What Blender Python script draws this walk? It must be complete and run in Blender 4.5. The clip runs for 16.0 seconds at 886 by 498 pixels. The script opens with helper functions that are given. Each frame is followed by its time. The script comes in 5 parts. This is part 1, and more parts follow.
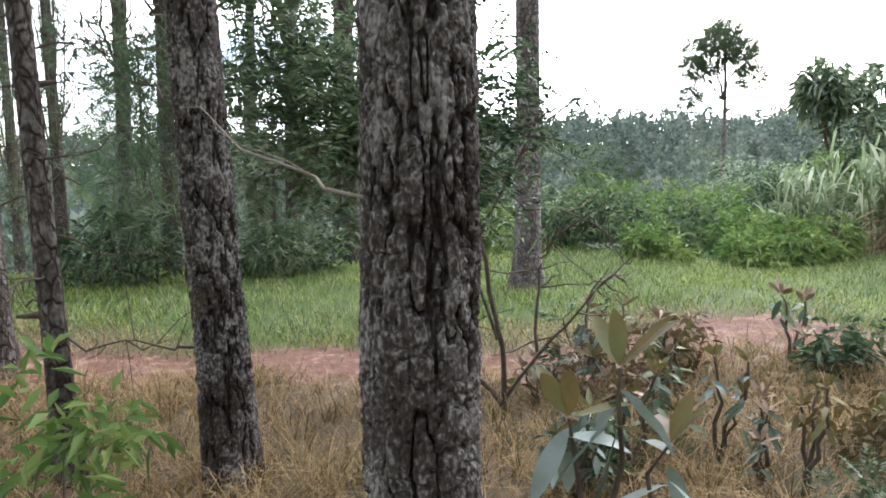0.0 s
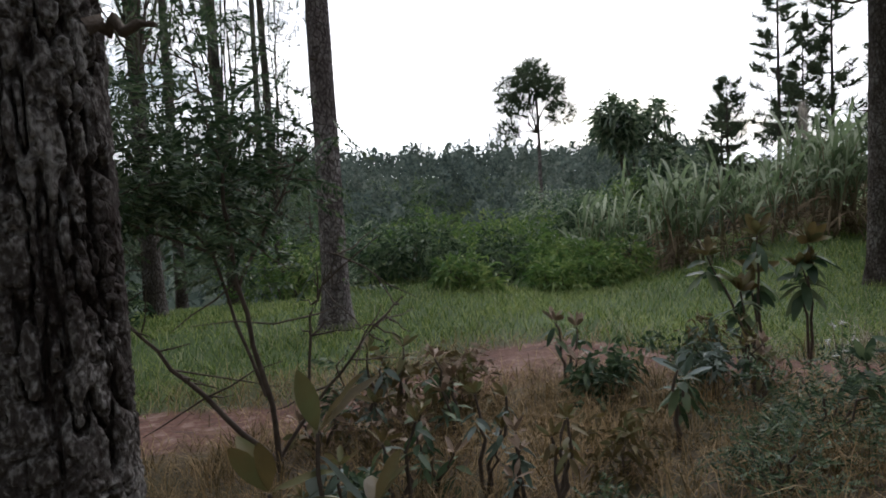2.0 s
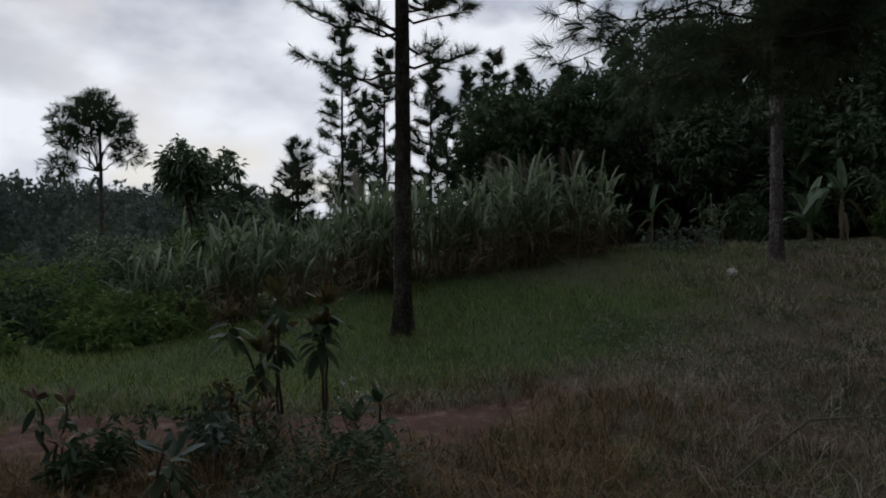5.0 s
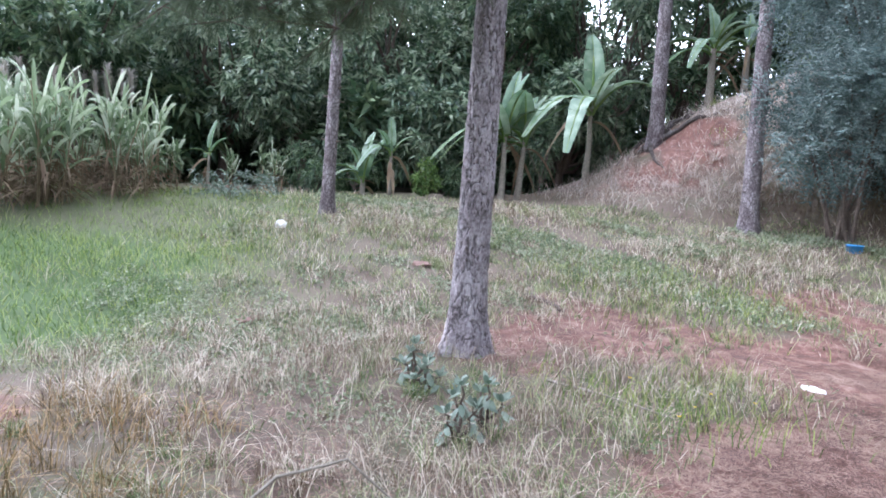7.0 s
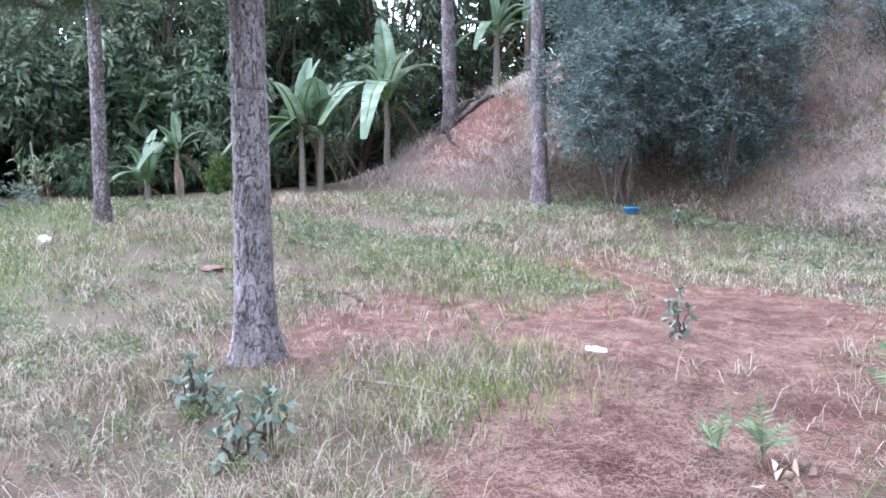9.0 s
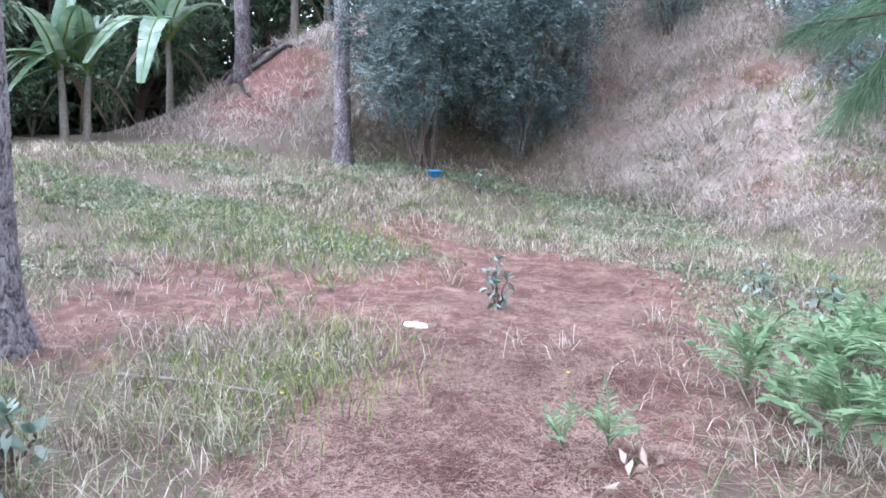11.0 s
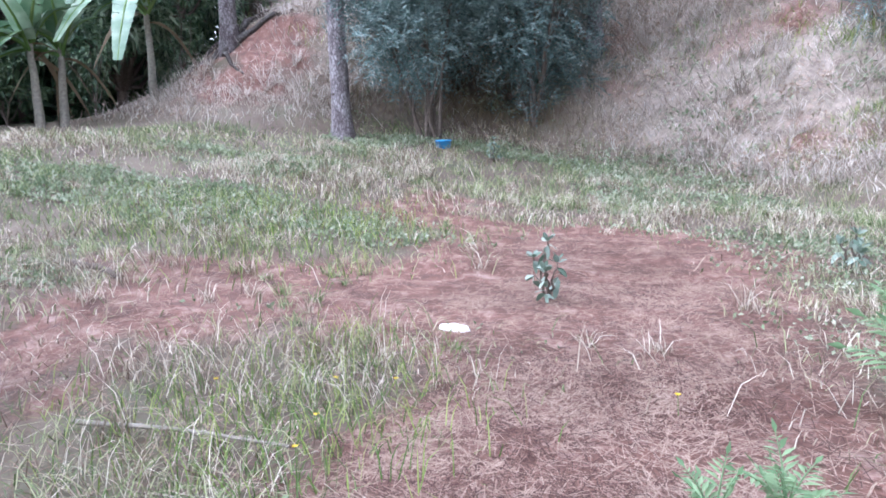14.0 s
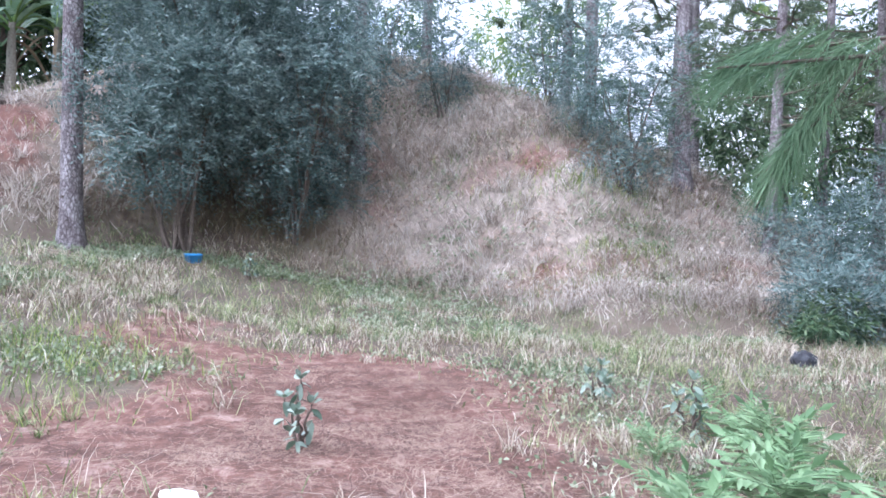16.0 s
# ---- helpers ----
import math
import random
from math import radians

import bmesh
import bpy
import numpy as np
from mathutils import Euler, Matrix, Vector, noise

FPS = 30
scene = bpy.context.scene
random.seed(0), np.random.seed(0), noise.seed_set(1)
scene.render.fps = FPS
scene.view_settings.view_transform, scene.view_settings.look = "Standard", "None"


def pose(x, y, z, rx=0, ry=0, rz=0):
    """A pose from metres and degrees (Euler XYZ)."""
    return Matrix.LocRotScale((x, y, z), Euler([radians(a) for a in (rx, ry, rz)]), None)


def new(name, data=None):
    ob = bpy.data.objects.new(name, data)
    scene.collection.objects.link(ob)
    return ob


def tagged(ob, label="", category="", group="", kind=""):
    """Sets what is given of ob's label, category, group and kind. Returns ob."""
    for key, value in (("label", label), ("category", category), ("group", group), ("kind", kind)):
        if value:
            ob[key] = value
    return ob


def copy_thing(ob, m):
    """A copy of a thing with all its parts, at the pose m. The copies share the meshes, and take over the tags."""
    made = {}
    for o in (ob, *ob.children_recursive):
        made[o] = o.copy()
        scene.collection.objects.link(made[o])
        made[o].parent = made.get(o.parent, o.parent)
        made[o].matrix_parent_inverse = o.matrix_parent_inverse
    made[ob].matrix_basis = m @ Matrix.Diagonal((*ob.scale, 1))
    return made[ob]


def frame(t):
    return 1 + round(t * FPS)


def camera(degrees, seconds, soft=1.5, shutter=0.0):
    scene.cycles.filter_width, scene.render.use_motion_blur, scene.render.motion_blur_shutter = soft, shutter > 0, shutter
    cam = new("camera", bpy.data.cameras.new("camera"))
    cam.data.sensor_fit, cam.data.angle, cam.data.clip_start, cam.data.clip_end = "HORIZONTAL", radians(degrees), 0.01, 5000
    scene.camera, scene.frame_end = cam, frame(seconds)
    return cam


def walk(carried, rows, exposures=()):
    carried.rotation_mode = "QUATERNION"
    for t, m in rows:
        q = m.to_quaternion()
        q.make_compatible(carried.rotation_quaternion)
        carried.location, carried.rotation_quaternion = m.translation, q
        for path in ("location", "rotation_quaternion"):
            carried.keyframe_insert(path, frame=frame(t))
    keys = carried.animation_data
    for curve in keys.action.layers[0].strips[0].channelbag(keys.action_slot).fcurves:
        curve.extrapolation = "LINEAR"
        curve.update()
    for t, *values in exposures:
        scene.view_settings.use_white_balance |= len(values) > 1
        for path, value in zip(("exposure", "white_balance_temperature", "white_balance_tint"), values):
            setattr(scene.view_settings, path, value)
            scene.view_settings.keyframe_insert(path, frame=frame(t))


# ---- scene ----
cam = camera(66.0, 16.0, soft=1.8)
# seconds, eye in metres, yaw, pitch, roll in degrees
ROWS = [
    (0.0, 0.000, 0.000, 1.500, 0.00, -6.24, 0.41),
    (0.5, 0.261, 0.134, 1.547, -5.08, -3.73, 2.56),
    (1.0, 0.428, 0.194, 1.525, -8.80, -5.23, 5.29),
    (1.5, 0.437, 0.148, 1.528, -9.31, -4.66, 4.74),
    (2.0, 0.459, 0.113, 1.528, -13.41, -3.69, 2.81),
    (2.5, 0.530, 0.168, 1.539, -20.52, -2.94, 2.43),
    (3.0, 0.545, 0.205, 1.511, -21.01, -5.20, 0.61),
    (3.5, 0.457, 0.207, 1.537, -13.94, -5.38, 0.93),
    (4.0, 0.602, 0.207, 1.599, -19.59, -1.39, -0.61),
    (4.5, 0.774, 0.099, 1.608, -32.52, -0.17, 0.64),
    (5.0, 0.957, 0.142, 1.581, -47.54, -0.45, 0.17),
    (5.2, 1.004, 0.161, 1.584, -52.60, -1.34, 0.32),
    (7.3, 2.587, 0.246, 1.738, -83.55, -3.43, -3.30),
    (7.5, 2.591, 0.235, 1.744, -83.44, -1.83, -1.08),
    (8.0, 2.726, 0.104, 1.740, -88.59, -2.60, 1.83),
    (8.5, 2.776, -0.018, 1.750, -94.61, -2.27, 1.99),
    (9.0, 2.786, -0.051, 1.732, -97.02, -4.94, 0.53),
    (9.5, 2.991, -0.042, 1.719, -105.86, -7.53, -3.17),
    (9.8, 3.085, -0.022, 1.744, -109.57, -7.13, -3.57),
    (10.0, 3.143, -0.016, 1.757, -112.58, -6.38, -2.76),
    (10.2, 3.183, -0.004, 1.758, -112.26, -6.79, -1.74),
    (12.3, 3.954, -0.173, 1.670, -117.01, -10.13, -2.16),
    (12.5, 4.019, -0.142, 1.677, -115.72, -9.71, -1.51),
    (13.0, 4.146, -0.131, 1.673, -109.10, -9.32, -0.68),
    (13.5, 4.324, -0.235, 1.680, -110.86, -6.73, 3.43),
    (14.0, 4.486, -0.265, 1.649, -114.35, -10.44, 1.20),
    (14.5, 4.627, -0.241, 1.638, -125.47, -9.03, -2.47),
    (15.0, 4.732, -0.251, 1.677, -128.25, -10.27, -2.17),
    (15.5, 4.798, -0.449, 1.719, -129.97, 0.57, -2.14),
    (16.0, 4.882, -0.572, 1.693, -133.86, -0.61, -1.87),
]
# stops, kelvin and tint of the picture as the camera adapts
EXPOSURES = [(0.0, 0.35, 6300, 13), (0.5, -0.05, 6300, 14), (1.0, -0.55, 6300, 14), (2.0, -1.4, 6300, 14), (3.0, -1.95, 6300, 13), (4.0, -2.3, 6300, 12), (4.5, -2.75, 6200, 13), (5.2, -3.1, 6150, 13),
             (6.3, -1.0, 5800, 14), (7.3, 0.95, 5450, 22), (9.0, 0.92, 5400, 22), (12.5, 0.85, 5250, 20), (16.0, 0.85, 5350, 19)]
walk(cam, [(t, pose(x, y, z, 90 + pitch, roll, yaw)) for t, x, y, z, yaw, pitch, roll in ROWS], EXPOSURES)

# ---- sky and sun: broken cloud, the sun behind it ----
SUN_EL, SUN_AZ = radians(30), radians(28)
SUN_WAY = Vector((math.sin(SUN_AZ) * math.cos(SUN_EL), math.cos(SUN_AZ) * math.cos(SUN_EL), math.sin(SUN_EL)))
world = bpy.data.worlds.new("sky")
scene.world = world
world.use_nodes = True
wn, wl = world.node_tree.nodes, world.node_tree.links
wn.clear()
w_out = wn.new("ShaderNodeOutputWorld")
w_bg = wn.new("ShaderNodeBackground")
w_sky = wn.new("ShaderNodeTexSky")
w_sky.sky_type, w_sky.sun_disc = "NISHITA", False
w_sky.sun_elevation, w_sky.sun_rotation = SUN_EL, SUN_AZ
w_co = wn.new("ShaderNodeTexCoord")
w_map = wn.new("ShaderNodeMapping")
w_map.inputs["Scale"].default_value = (1, 1, 1.9)
w_map.inputs["Location"].default_value = (0.35, 0.1, 0.0)
w_n1 = wn.new("ShaderNodeTexNoise")
w_n1.inputs["Scale"].default_value, w_n1.inputs["Detail"].default_value = 2.3, 6
w_n2 = wn.new("ShaderNodeTexNoise")
w_n2.inputs["Scale"].default_value, w_n2.inputs["Detail"].default_value = 3.4, 5
w_cover = wn.new("ShaderNodeValToRGB")
w_cover.color_ramp.elements[0].position, w_cover.color_ramp.elements[1].position = 0.37, 0.47
w_tone = wn.new("ShaderNodeValToRGB")
w_tone.color_ramp.elements[0].position, w_tone.color_ramp.elements[1].position = 0.35, 0.56
w_tone.color_ramp.elements[0].color, w_tone.color_ramp.elements[1].color = (9.5, 10.1, 11.2, 1), (19.0, 19.3, 19.5, 1)
# cloud is brightest round the hidden sun
w_dot = wn.new("ShaderNodeVectorMath")
w_dot.operation = "DOT_PRODUCT"
w_dot.inputs[1].default_value = SUN_WAY
w_glow = wn.new("ShaderNodeMapRange")
w_glow.interpolation_type = "SMOOTHSTEP"
w_glow.inputs[1].default_value, w_glow.inputs[2].default_value = -0.1, 0.95
w_glow.inputs[3].default_value, w_glow.inputs[4].default_value = 0.85, 4.8
w_blue = wn.new("ShaderNodeVectorMath")
w_blue.operation = "SCALE"
w_blue.inputs["Scale"].default_value = 5.0
w_lit = wn.new("ShaderNodeVectorMath")
w_lit.operation = "SCALE"
w_mix = wn.new("ShaderNodeMix")
w_mix.data_type = "RGBA"
w_bg.inputs["Strength"].default_value = 0.08
for a, b in ((w_co.outputs["Generated"], w_map.inputs[0]), (w_map.outputs[0], w_n1.inputs["Vector"]), (w_map.outputs[0], w_n2.inputs["Vector"]),
             (w_n1.outputs[0], w_cover.inputs[0]), (w_n2.outputs[0], w_tone.inputs[0]), (w_cover.outputs[0], w_mix.inputs["Factor"]),
             (w_sky.outputs[0], w_blue.inputs[0]), (w_blue.outputs[0], w_mix.inputs[6]), (w_co.outputs["Generated"], w_dot.inputs[0]), (w_dot.outputs["Value"], w_glow.inputs[0]), (w_tone.outputs[0], w_lit.inputs[0]), (w_glow.outputs[0], w_lit.inputs["Scale"]),
             (w_lit.outputs[0], w_mix.inputs[7]), (w_mix.outputs[2], w_bg.inputs[0]), (w_bg.outputs[0], w_out.inputs[0])):
    wl.new(a, b)
sun = new("sun", bpy.data.lights.new("sun", "SUN"))
sun.data.energy, sun.data.angle, sun.data.color = 0.6, radians(18), (1.0, 0.95, 0.88)
sun.rotation_euler = SUN_WAY.to_track_quat("Z", "Y").to_euler()


# ---- materials ----
def material(name, colours, scale=4.0, detail=5.0, rough=0.85, bump=0.3, bump_scale=None, stretch=(1, 1, 1), island=0.0, obrand=0.0,
             translucent=0.0, metallic=0.0, distance=0.02, spec=0.25):
    """Noise between colours, a finer second noise, relief, and chance differences from piece to piece."""
    m = bpy.data.materials.new(name)
    m.use_nodes = True
    n, l = m.node_tree.nodes, m.node_tree.links
    b = n["Principled BSDF"]
    co = n.new("ShaderNodeTexCoord")
    mp = n.new("ShaderNodeMapping")
    mp.inputs["Scale"].default_value = stretch
    l.new(co.outputs["Object"], mp.inputs[0])
    n1 = n.new("ShaderNodeTexNoise")
    n1.inputs["Scale"].default_value, n1.inputs["Detail"].default_value = scale, detail
    l.new(mp.outputs[0], n1.inputs["Vector"])
    fac = n1.outputs[0]
    if island or obrand:
        src = n.new("ShaderNodeNewGeometry").outputs["Random Per Island"] if island else n.new("ShaderNodeObjectInfo").outputs["Random"]
        mr = n.new("ShaderNodeMapRange")
        k = island or obrand
        mr.inputs[3].default_value, mr.inputs[4].default_value = -k / 2, k / 2
        l.new(src, mr.inputs[0])
        ad = n.new("ShaderNodeMath")
        l.new(fac, ad.inputs[0])
        l.new(mr.outputs[0], ad.inputs[1])
        fac = ad.outputs[0]
    ramp = n.new("ShaderNodeValToRGB")
    e = ramp.color_ramp.elements
    for i, col in enumerate(colours):
        pos = 0.25 + 0.5 * i / max(1, len(colours) - 1)
        el = e[i] if i < 2 else e.new(pos)
        el.position, el.color = pos, (*col, 1)
    l.new(fac, ramp.inputs[0])
    l.new(ramp.outputs[0], b.inputs["Base Color"])
    b.inputs["Roughness"].default_value, b.inputs["Metallic"].default_value = rough, metallic
    b.inputs["Specular IOR Level"].default_value = spec
    if bump:
        n2 = n.new("ShaderNodeTexNoise")
        n2.inputs["Scale"].default_value, n2.inputs["Detail"].default_value = bump_scale or scale * 5, 6
        l.new(mp.outputs[0], n2.inputs["Vector"])
        bp = n.new("ShaderNodeBump")
        bp.inputs["Strength"].default_value, bp.inputs["Distance"].default_value = bump, distance
        l.new(n2.outputs[0], bp.inputs["Height"])
        l.new(bp.outputs[0], b.inputs["Normal"])
    if translucent:
        tr = n.new("ShaderNodeBsdfTranslucent")
        l.new(ramp.outputs[0], tr.inputs["Color"])
        mx = n.new("ShaderNodeMixShader")
        mx.inputs[0].default_value = translucent
        l.new(b.outputs[0], mx.inputs[1])
        l.new(tr.outputs[0], mx.inputs[2])
        l.new(mx.outputs[0], n["Material Output"].inputs[0])
    return m


def bark_material(name, plate, furrow, lichen, cell=9.0, bump=0.8, depth=0.7, tall=0.5, grain=40, relief=False):
    """Plates of bark with dark furrows between them, flecked with lichen and worn to red-brown."""
    m = bpy.data.materials.new(name)
    m.use_nodes = True
    n, l = m.node_tree.nodes, m.node_tree.links
    b = n["Principled BSDF"]
    co = n.new("ShaderNodeTexCoord")
    mp = n.new("ShaderNodeMapping")
    mp.inputs["Scale"].default_value = (1, 1, tall)
    l.new(co.outputs["Object"], mp.inputs[0])
    wob = n.new("ShaderNodeTexNoise")
    wob.inputs["Scale"].default_value, wob.inputs["Detail"].default_value = 7, 4
    l.new(mp.outputs[0], wob.inputs["Vector"])
    vm = n.new("ShaderNodeVectorMath")
    vm.operation = "MULTIPLY_ADD"
    vm.inputs[1].default_value = (0.12, 0.12, 0.12)
    l.new(wob.outputs["Color"], vm.inputs[0])
    l.new(mp.outputs[0], vm.inputs[2])
    vo = n.new("ShaderNodeTexVoronoi")
    vo.feature = "DISTANCE_TO_EDGE"
    vo.inputs["Scale"].default_value = cell
    l.new(vm.outputs[0], vo.inputs["Vector"])
    edge = n.new("ShaderNodeValToRGB")
    edge.color_ramp.elements[0].position, edge.color_ramp.elements[1].position = 0.01, 0.14
    l.new(vo.outputs["Distance"], edge.inputs[0])
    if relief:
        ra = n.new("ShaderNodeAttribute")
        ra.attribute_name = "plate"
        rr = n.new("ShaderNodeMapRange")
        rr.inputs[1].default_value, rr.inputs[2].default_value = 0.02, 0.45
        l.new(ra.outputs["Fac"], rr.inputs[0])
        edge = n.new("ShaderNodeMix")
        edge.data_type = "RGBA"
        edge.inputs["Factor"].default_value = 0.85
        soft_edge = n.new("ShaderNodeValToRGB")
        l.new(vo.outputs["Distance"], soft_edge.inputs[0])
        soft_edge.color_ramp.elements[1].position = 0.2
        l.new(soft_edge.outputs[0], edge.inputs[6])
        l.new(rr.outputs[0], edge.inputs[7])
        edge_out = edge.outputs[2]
    else:
        edge_out = edge.outputs[0]
    fine = n.new("ShaderNodeTexNoise")
    fine.inputs["Scale"].default_value, fine.inputs["Detail"].default_value = grain, 8
    l.new(mp.outputs[0], fine.inputs["Vector"])
    broad = n.new("ShaderNodeTexNoise")
    broad.inputs["Scale"].default_value, broad.inputs["Detail"].default_value = 5, 5
    l.new(mp.outputs[0], broad.inputs["Vector"])
    tone = n.new("ShaderNodeValToRGB")
    e = tone.color_ramp.elements
    e[0].position, e[0].color = 0.33, (*furrow, 1)
    e[1].position, e[1].color = 0.5, (*plate, 1)
    el = e.new(0.6)
    el.color = (*lichen, 1)
    mixf = n.new("ShaderNodeMath")
    mixf.operation = "MULTIPLY_ADD"
    mixf.inputs[1].default_value = 0.5
    l.new(fine.outputs[0], mixf.inputs[0])
    half = n.new("ShaderNodeMath")
    half.operation = "MULTIPLY"
    half.inputs[1].default_value = 0.5
    l.new(broad.outputs[0], half.inputs[0])
    l.new(half.outputs[0], mixf.inputs[2])
    l.new(mixf.outputs[0], tone.inputs[0])
    mx = n.new("ShaderNodeMix")
    mx.data_type = "RGBA"
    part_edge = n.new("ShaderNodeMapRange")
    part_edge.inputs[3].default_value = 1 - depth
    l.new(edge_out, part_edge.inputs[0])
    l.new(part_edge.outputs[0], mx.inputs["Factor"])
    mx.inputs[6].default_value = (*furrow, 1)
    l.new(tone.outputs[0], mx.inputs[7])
    l.new(mx.outputs[2], b.inputs["Base Color"])
    b.inputs["Roughness"].default_value, b.inputs["Specular IOR Level"].default_value = 0.95, 0.1
    hs = n.new("ShaderNodeMath")
    hs.operation = "MULTIPLY_ADD"
    hs.inputs[1].default_value = 0.35
    l.new(fine.outputs[0], hs.inputs[0])
    l.new(edge_out, hs.inputs[2])
    bp = n.new("ShaderNodeBump")
    bp.inputs["Strength"].default_value, bp.inputs["Distance"].default_value = bump, 0.02
    l.new(hs.outputs[0], bp.inputs["Height"])
    l.new(bp.outputs[0], b.inputs["Normal"])
    return m


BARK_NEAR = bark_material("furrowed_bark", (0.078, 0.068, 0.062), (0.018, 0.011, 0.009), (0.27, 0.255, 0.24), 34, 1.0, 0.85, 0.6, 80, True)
BARK_PLATED = bark_material("plated_bark", (0.28, 0.25, 0.255), (0.075, 0.06, 0.058), (0.39, 0.36, 0.365), 24, 0.9, 0.7, 0.6, 50, True)
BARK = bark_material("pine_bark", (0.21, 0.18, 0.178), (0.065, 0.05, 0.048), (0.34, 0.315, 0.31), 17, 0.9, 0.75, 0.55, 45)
# darker copy of pine_bark; on the wood's pines their shade is in the colour
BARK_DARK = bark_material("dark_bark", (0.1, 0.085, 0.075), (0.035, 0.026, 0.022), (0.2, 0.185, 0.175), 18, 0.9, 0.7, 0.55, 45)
TWIG = material("twig_bark", [(0.06, 0.045, 0.035), (0.14, 0.11, 0.085)], 20, bump=0.4)
TWIG_PALE = material("pale_twig", [(0.16, 0.14, 0.11), (0.3, 0.27, 0.22)], 20, bump=0.4)
NEEDLE = material("pine_needles", [(0.04, 0.065, 0.036), (0.085, 0.12, 0.066), (0.15, 0.18, 0.1)], 1.2, rough=0.5, bump=0, island=0.35, translucent=0.3)
NEEDLE_SOFT = material("fresh_pine_needles", [(0.06, 0.11, 0.06), (0.1, 0.17, 0.085), (0.15, 0.22, 0.12)], 1.2, rough=0.6, bump=0, island=0.35, translucent=0.3)
LEAF_DARK = material("dark_leaf", [(0.028, 0.06, 0.026), (0.062, 0.11, 0.05), (0.15, 0.2, 0.1)], 0.8, rough=0.5, bump=0, island=0.7, translucent=0.3, spec=0.4)
LEAF_MANGO = material("mango_leaf", [(0.05, 0.095, 0.05), (0.14, 0.205, 0.115), (0.31, 0.37, 0.24)], 0.8, rough=0.32, bump=0, island=0.8, translucent=0.35, spec=0.5)
LEAF_BLUE = material("feathery_leaf", [(0.065, 0.105, 0.095), (0.14, 0.195, 0.175), (0.28, 0.34, 0.31)], 0.9, rough=0.6, bump=0, island=0.45, translucent=0.3)
LEAF_GREEN = material("fresh_leaf", [(0.06, 0.125, 0.035), (0.135, 0.22, 0.06), (0.27, 0.33, 0.11)], 1.0, rough=0.5, bump=0, island=0.4, translucent=0.4)
LEAF_BANANA = material("banana_leaf", [(0.07, 0.14, 0.07), (0.15, 0.23, 0.13), (0.32, 0.4, 0.28)], 2.5, rough=0.4, bump=0.2, translucent=0.3, obrand=0.3, spec=0.5)
LEAF_BRONZE = material("bronze_leaf", [(0.08, 0.06, 0.025), (0.15, 0.115, 0.045), (0.13, 0.14, 0.06)], 6, rough=0.5, bump=0.15, island=0.4, translucent=0.25)
LEAF_GREY = material("grey_green_leaf", [(0.05, 0.08, 0.05), (0.1, 0.14, 0.1), (0.22, 0.27, 0.25)], 5, rough=0.5, bump=0.15, island=0.5, translucent=0.15, spec=0.3)
LEAF_SAGE = material("sage_leaf", [(0.1, 0.145, 0.1), (0.18, 0.23, 0.175), (0.3, 0.36, 0.29)], 5, rough=0.5, bump=0.1, island=0.5, translucent=0.2)
LEAF_FERN = material("fern_leaf", [(0.1, 0.17, 0.075), (0.19, 0.29, 0.14), (0.3, 0.4, 0.22)], 3, rough=0.55, bump=0.1, island=0.35, translucent=0.3)
CANE = material("cane_leaf", [(0.085, 0.13, 0.06), (0.21, 0.27, 0.15), (0.43, 0.47, 0.35)], 1.5, rough=0.5, bump=0.1, island=0.5, translucent=0.45)
CANE_STALK = material("cane_stalk", [(0.12, 0.08, 0.05), (0.24, 0.2, 0.12)], 6, bump=0.2)
DRY_CANE = material("dry_cane_leaf", [(0.13, 0.09, 0.055), (0.25, 0.19, 0.12)], 3, bump=0.1, island=0.4, translucent=0.15)
PLUME = material("plume", [(0.42, 0.38, 0.33), (0.62, 0.58, 0.52)], 6, bump=0.2, island=0.3, translucent=0.3)
GRASS = material("green_grass", [(0.06, 0.11, 0.018), (0.145, 0.225, 0.04), (0.3, 0.345, 0.1)], 0.7, rough=0.6, bump=0, island=0.95, translucent=0.3)
GRASS_MID = material("mixed_grass", [(0.09, 0.13, 0.045), (0.18, 0.235, 0.09), (0.37, 0.37, 0.21)], 0.8, rough=0.7, bump=0, island=0.95, translucent=0.25)
GRASS_DRY = material("dry_grass", [(0.14, 0.1, 0.068), (0.36, 0.29, 0.21), (0.62, 0.55, 0.44)], 0.9, rough=0.8, bump=0, island=0.95, translucent=0.2)
GRASS_BROWN = material("brown_grass", [(0.1, 0.078, 0.03), (0.23, 0.155, 0.064), (0.41, 0.29, 0.155)], 0.9, rough=0.8, bump=0, island=0.95, translucent=0.2)
GRASS_BANK = material("bleached_grass", [(0.22, 0.175, 0.14), (0.5, 0.43, 0.36), (0.7, 0.64, 0.56)], 0.7, rough=0.8, bump=0, island=0.8, translucent=0.4)
LITTER = material("needle_litter", [(0.06, 0.029, 0.022), (0.18, 0.096, 0.07), (0.35, 0.25, 0.19)], 2, rough=0.8, bump=0, island=0.7)
WEED = material("low_weed_leaf", [(0.12, 0.155, 0.08), (0.21, 0.25, 0.145), (0.36, 0.38, 0.27)], 1.5, rough=0.6, bump=0, island=0.5, translucent=0.2)
EARTH = material("red_earth", [(0.12, 0.07, 0.055), (0.2, 0.125, 0.1), (0.28, 0.2, 0.165)], 2.2, bump=0.5, bump_scale=14)
WHITE = material("white_scrap", [(0.7, 0.68, 0.64), (0.85, 0.84, 0.82)], 12, bump=0.3)
BLUE = material("blue_plastic", [(0.03, 0.2, 0.45), (0.06, 0.3, 0.58)], 5, rough=0.4, bump=0.05, spec=0.5)
BLACK = material("black_plastic", [(0.015, 0.015, 0.018), (0.04, 0.04, 0.045)], 8, rough=0.5, bump=0.2)
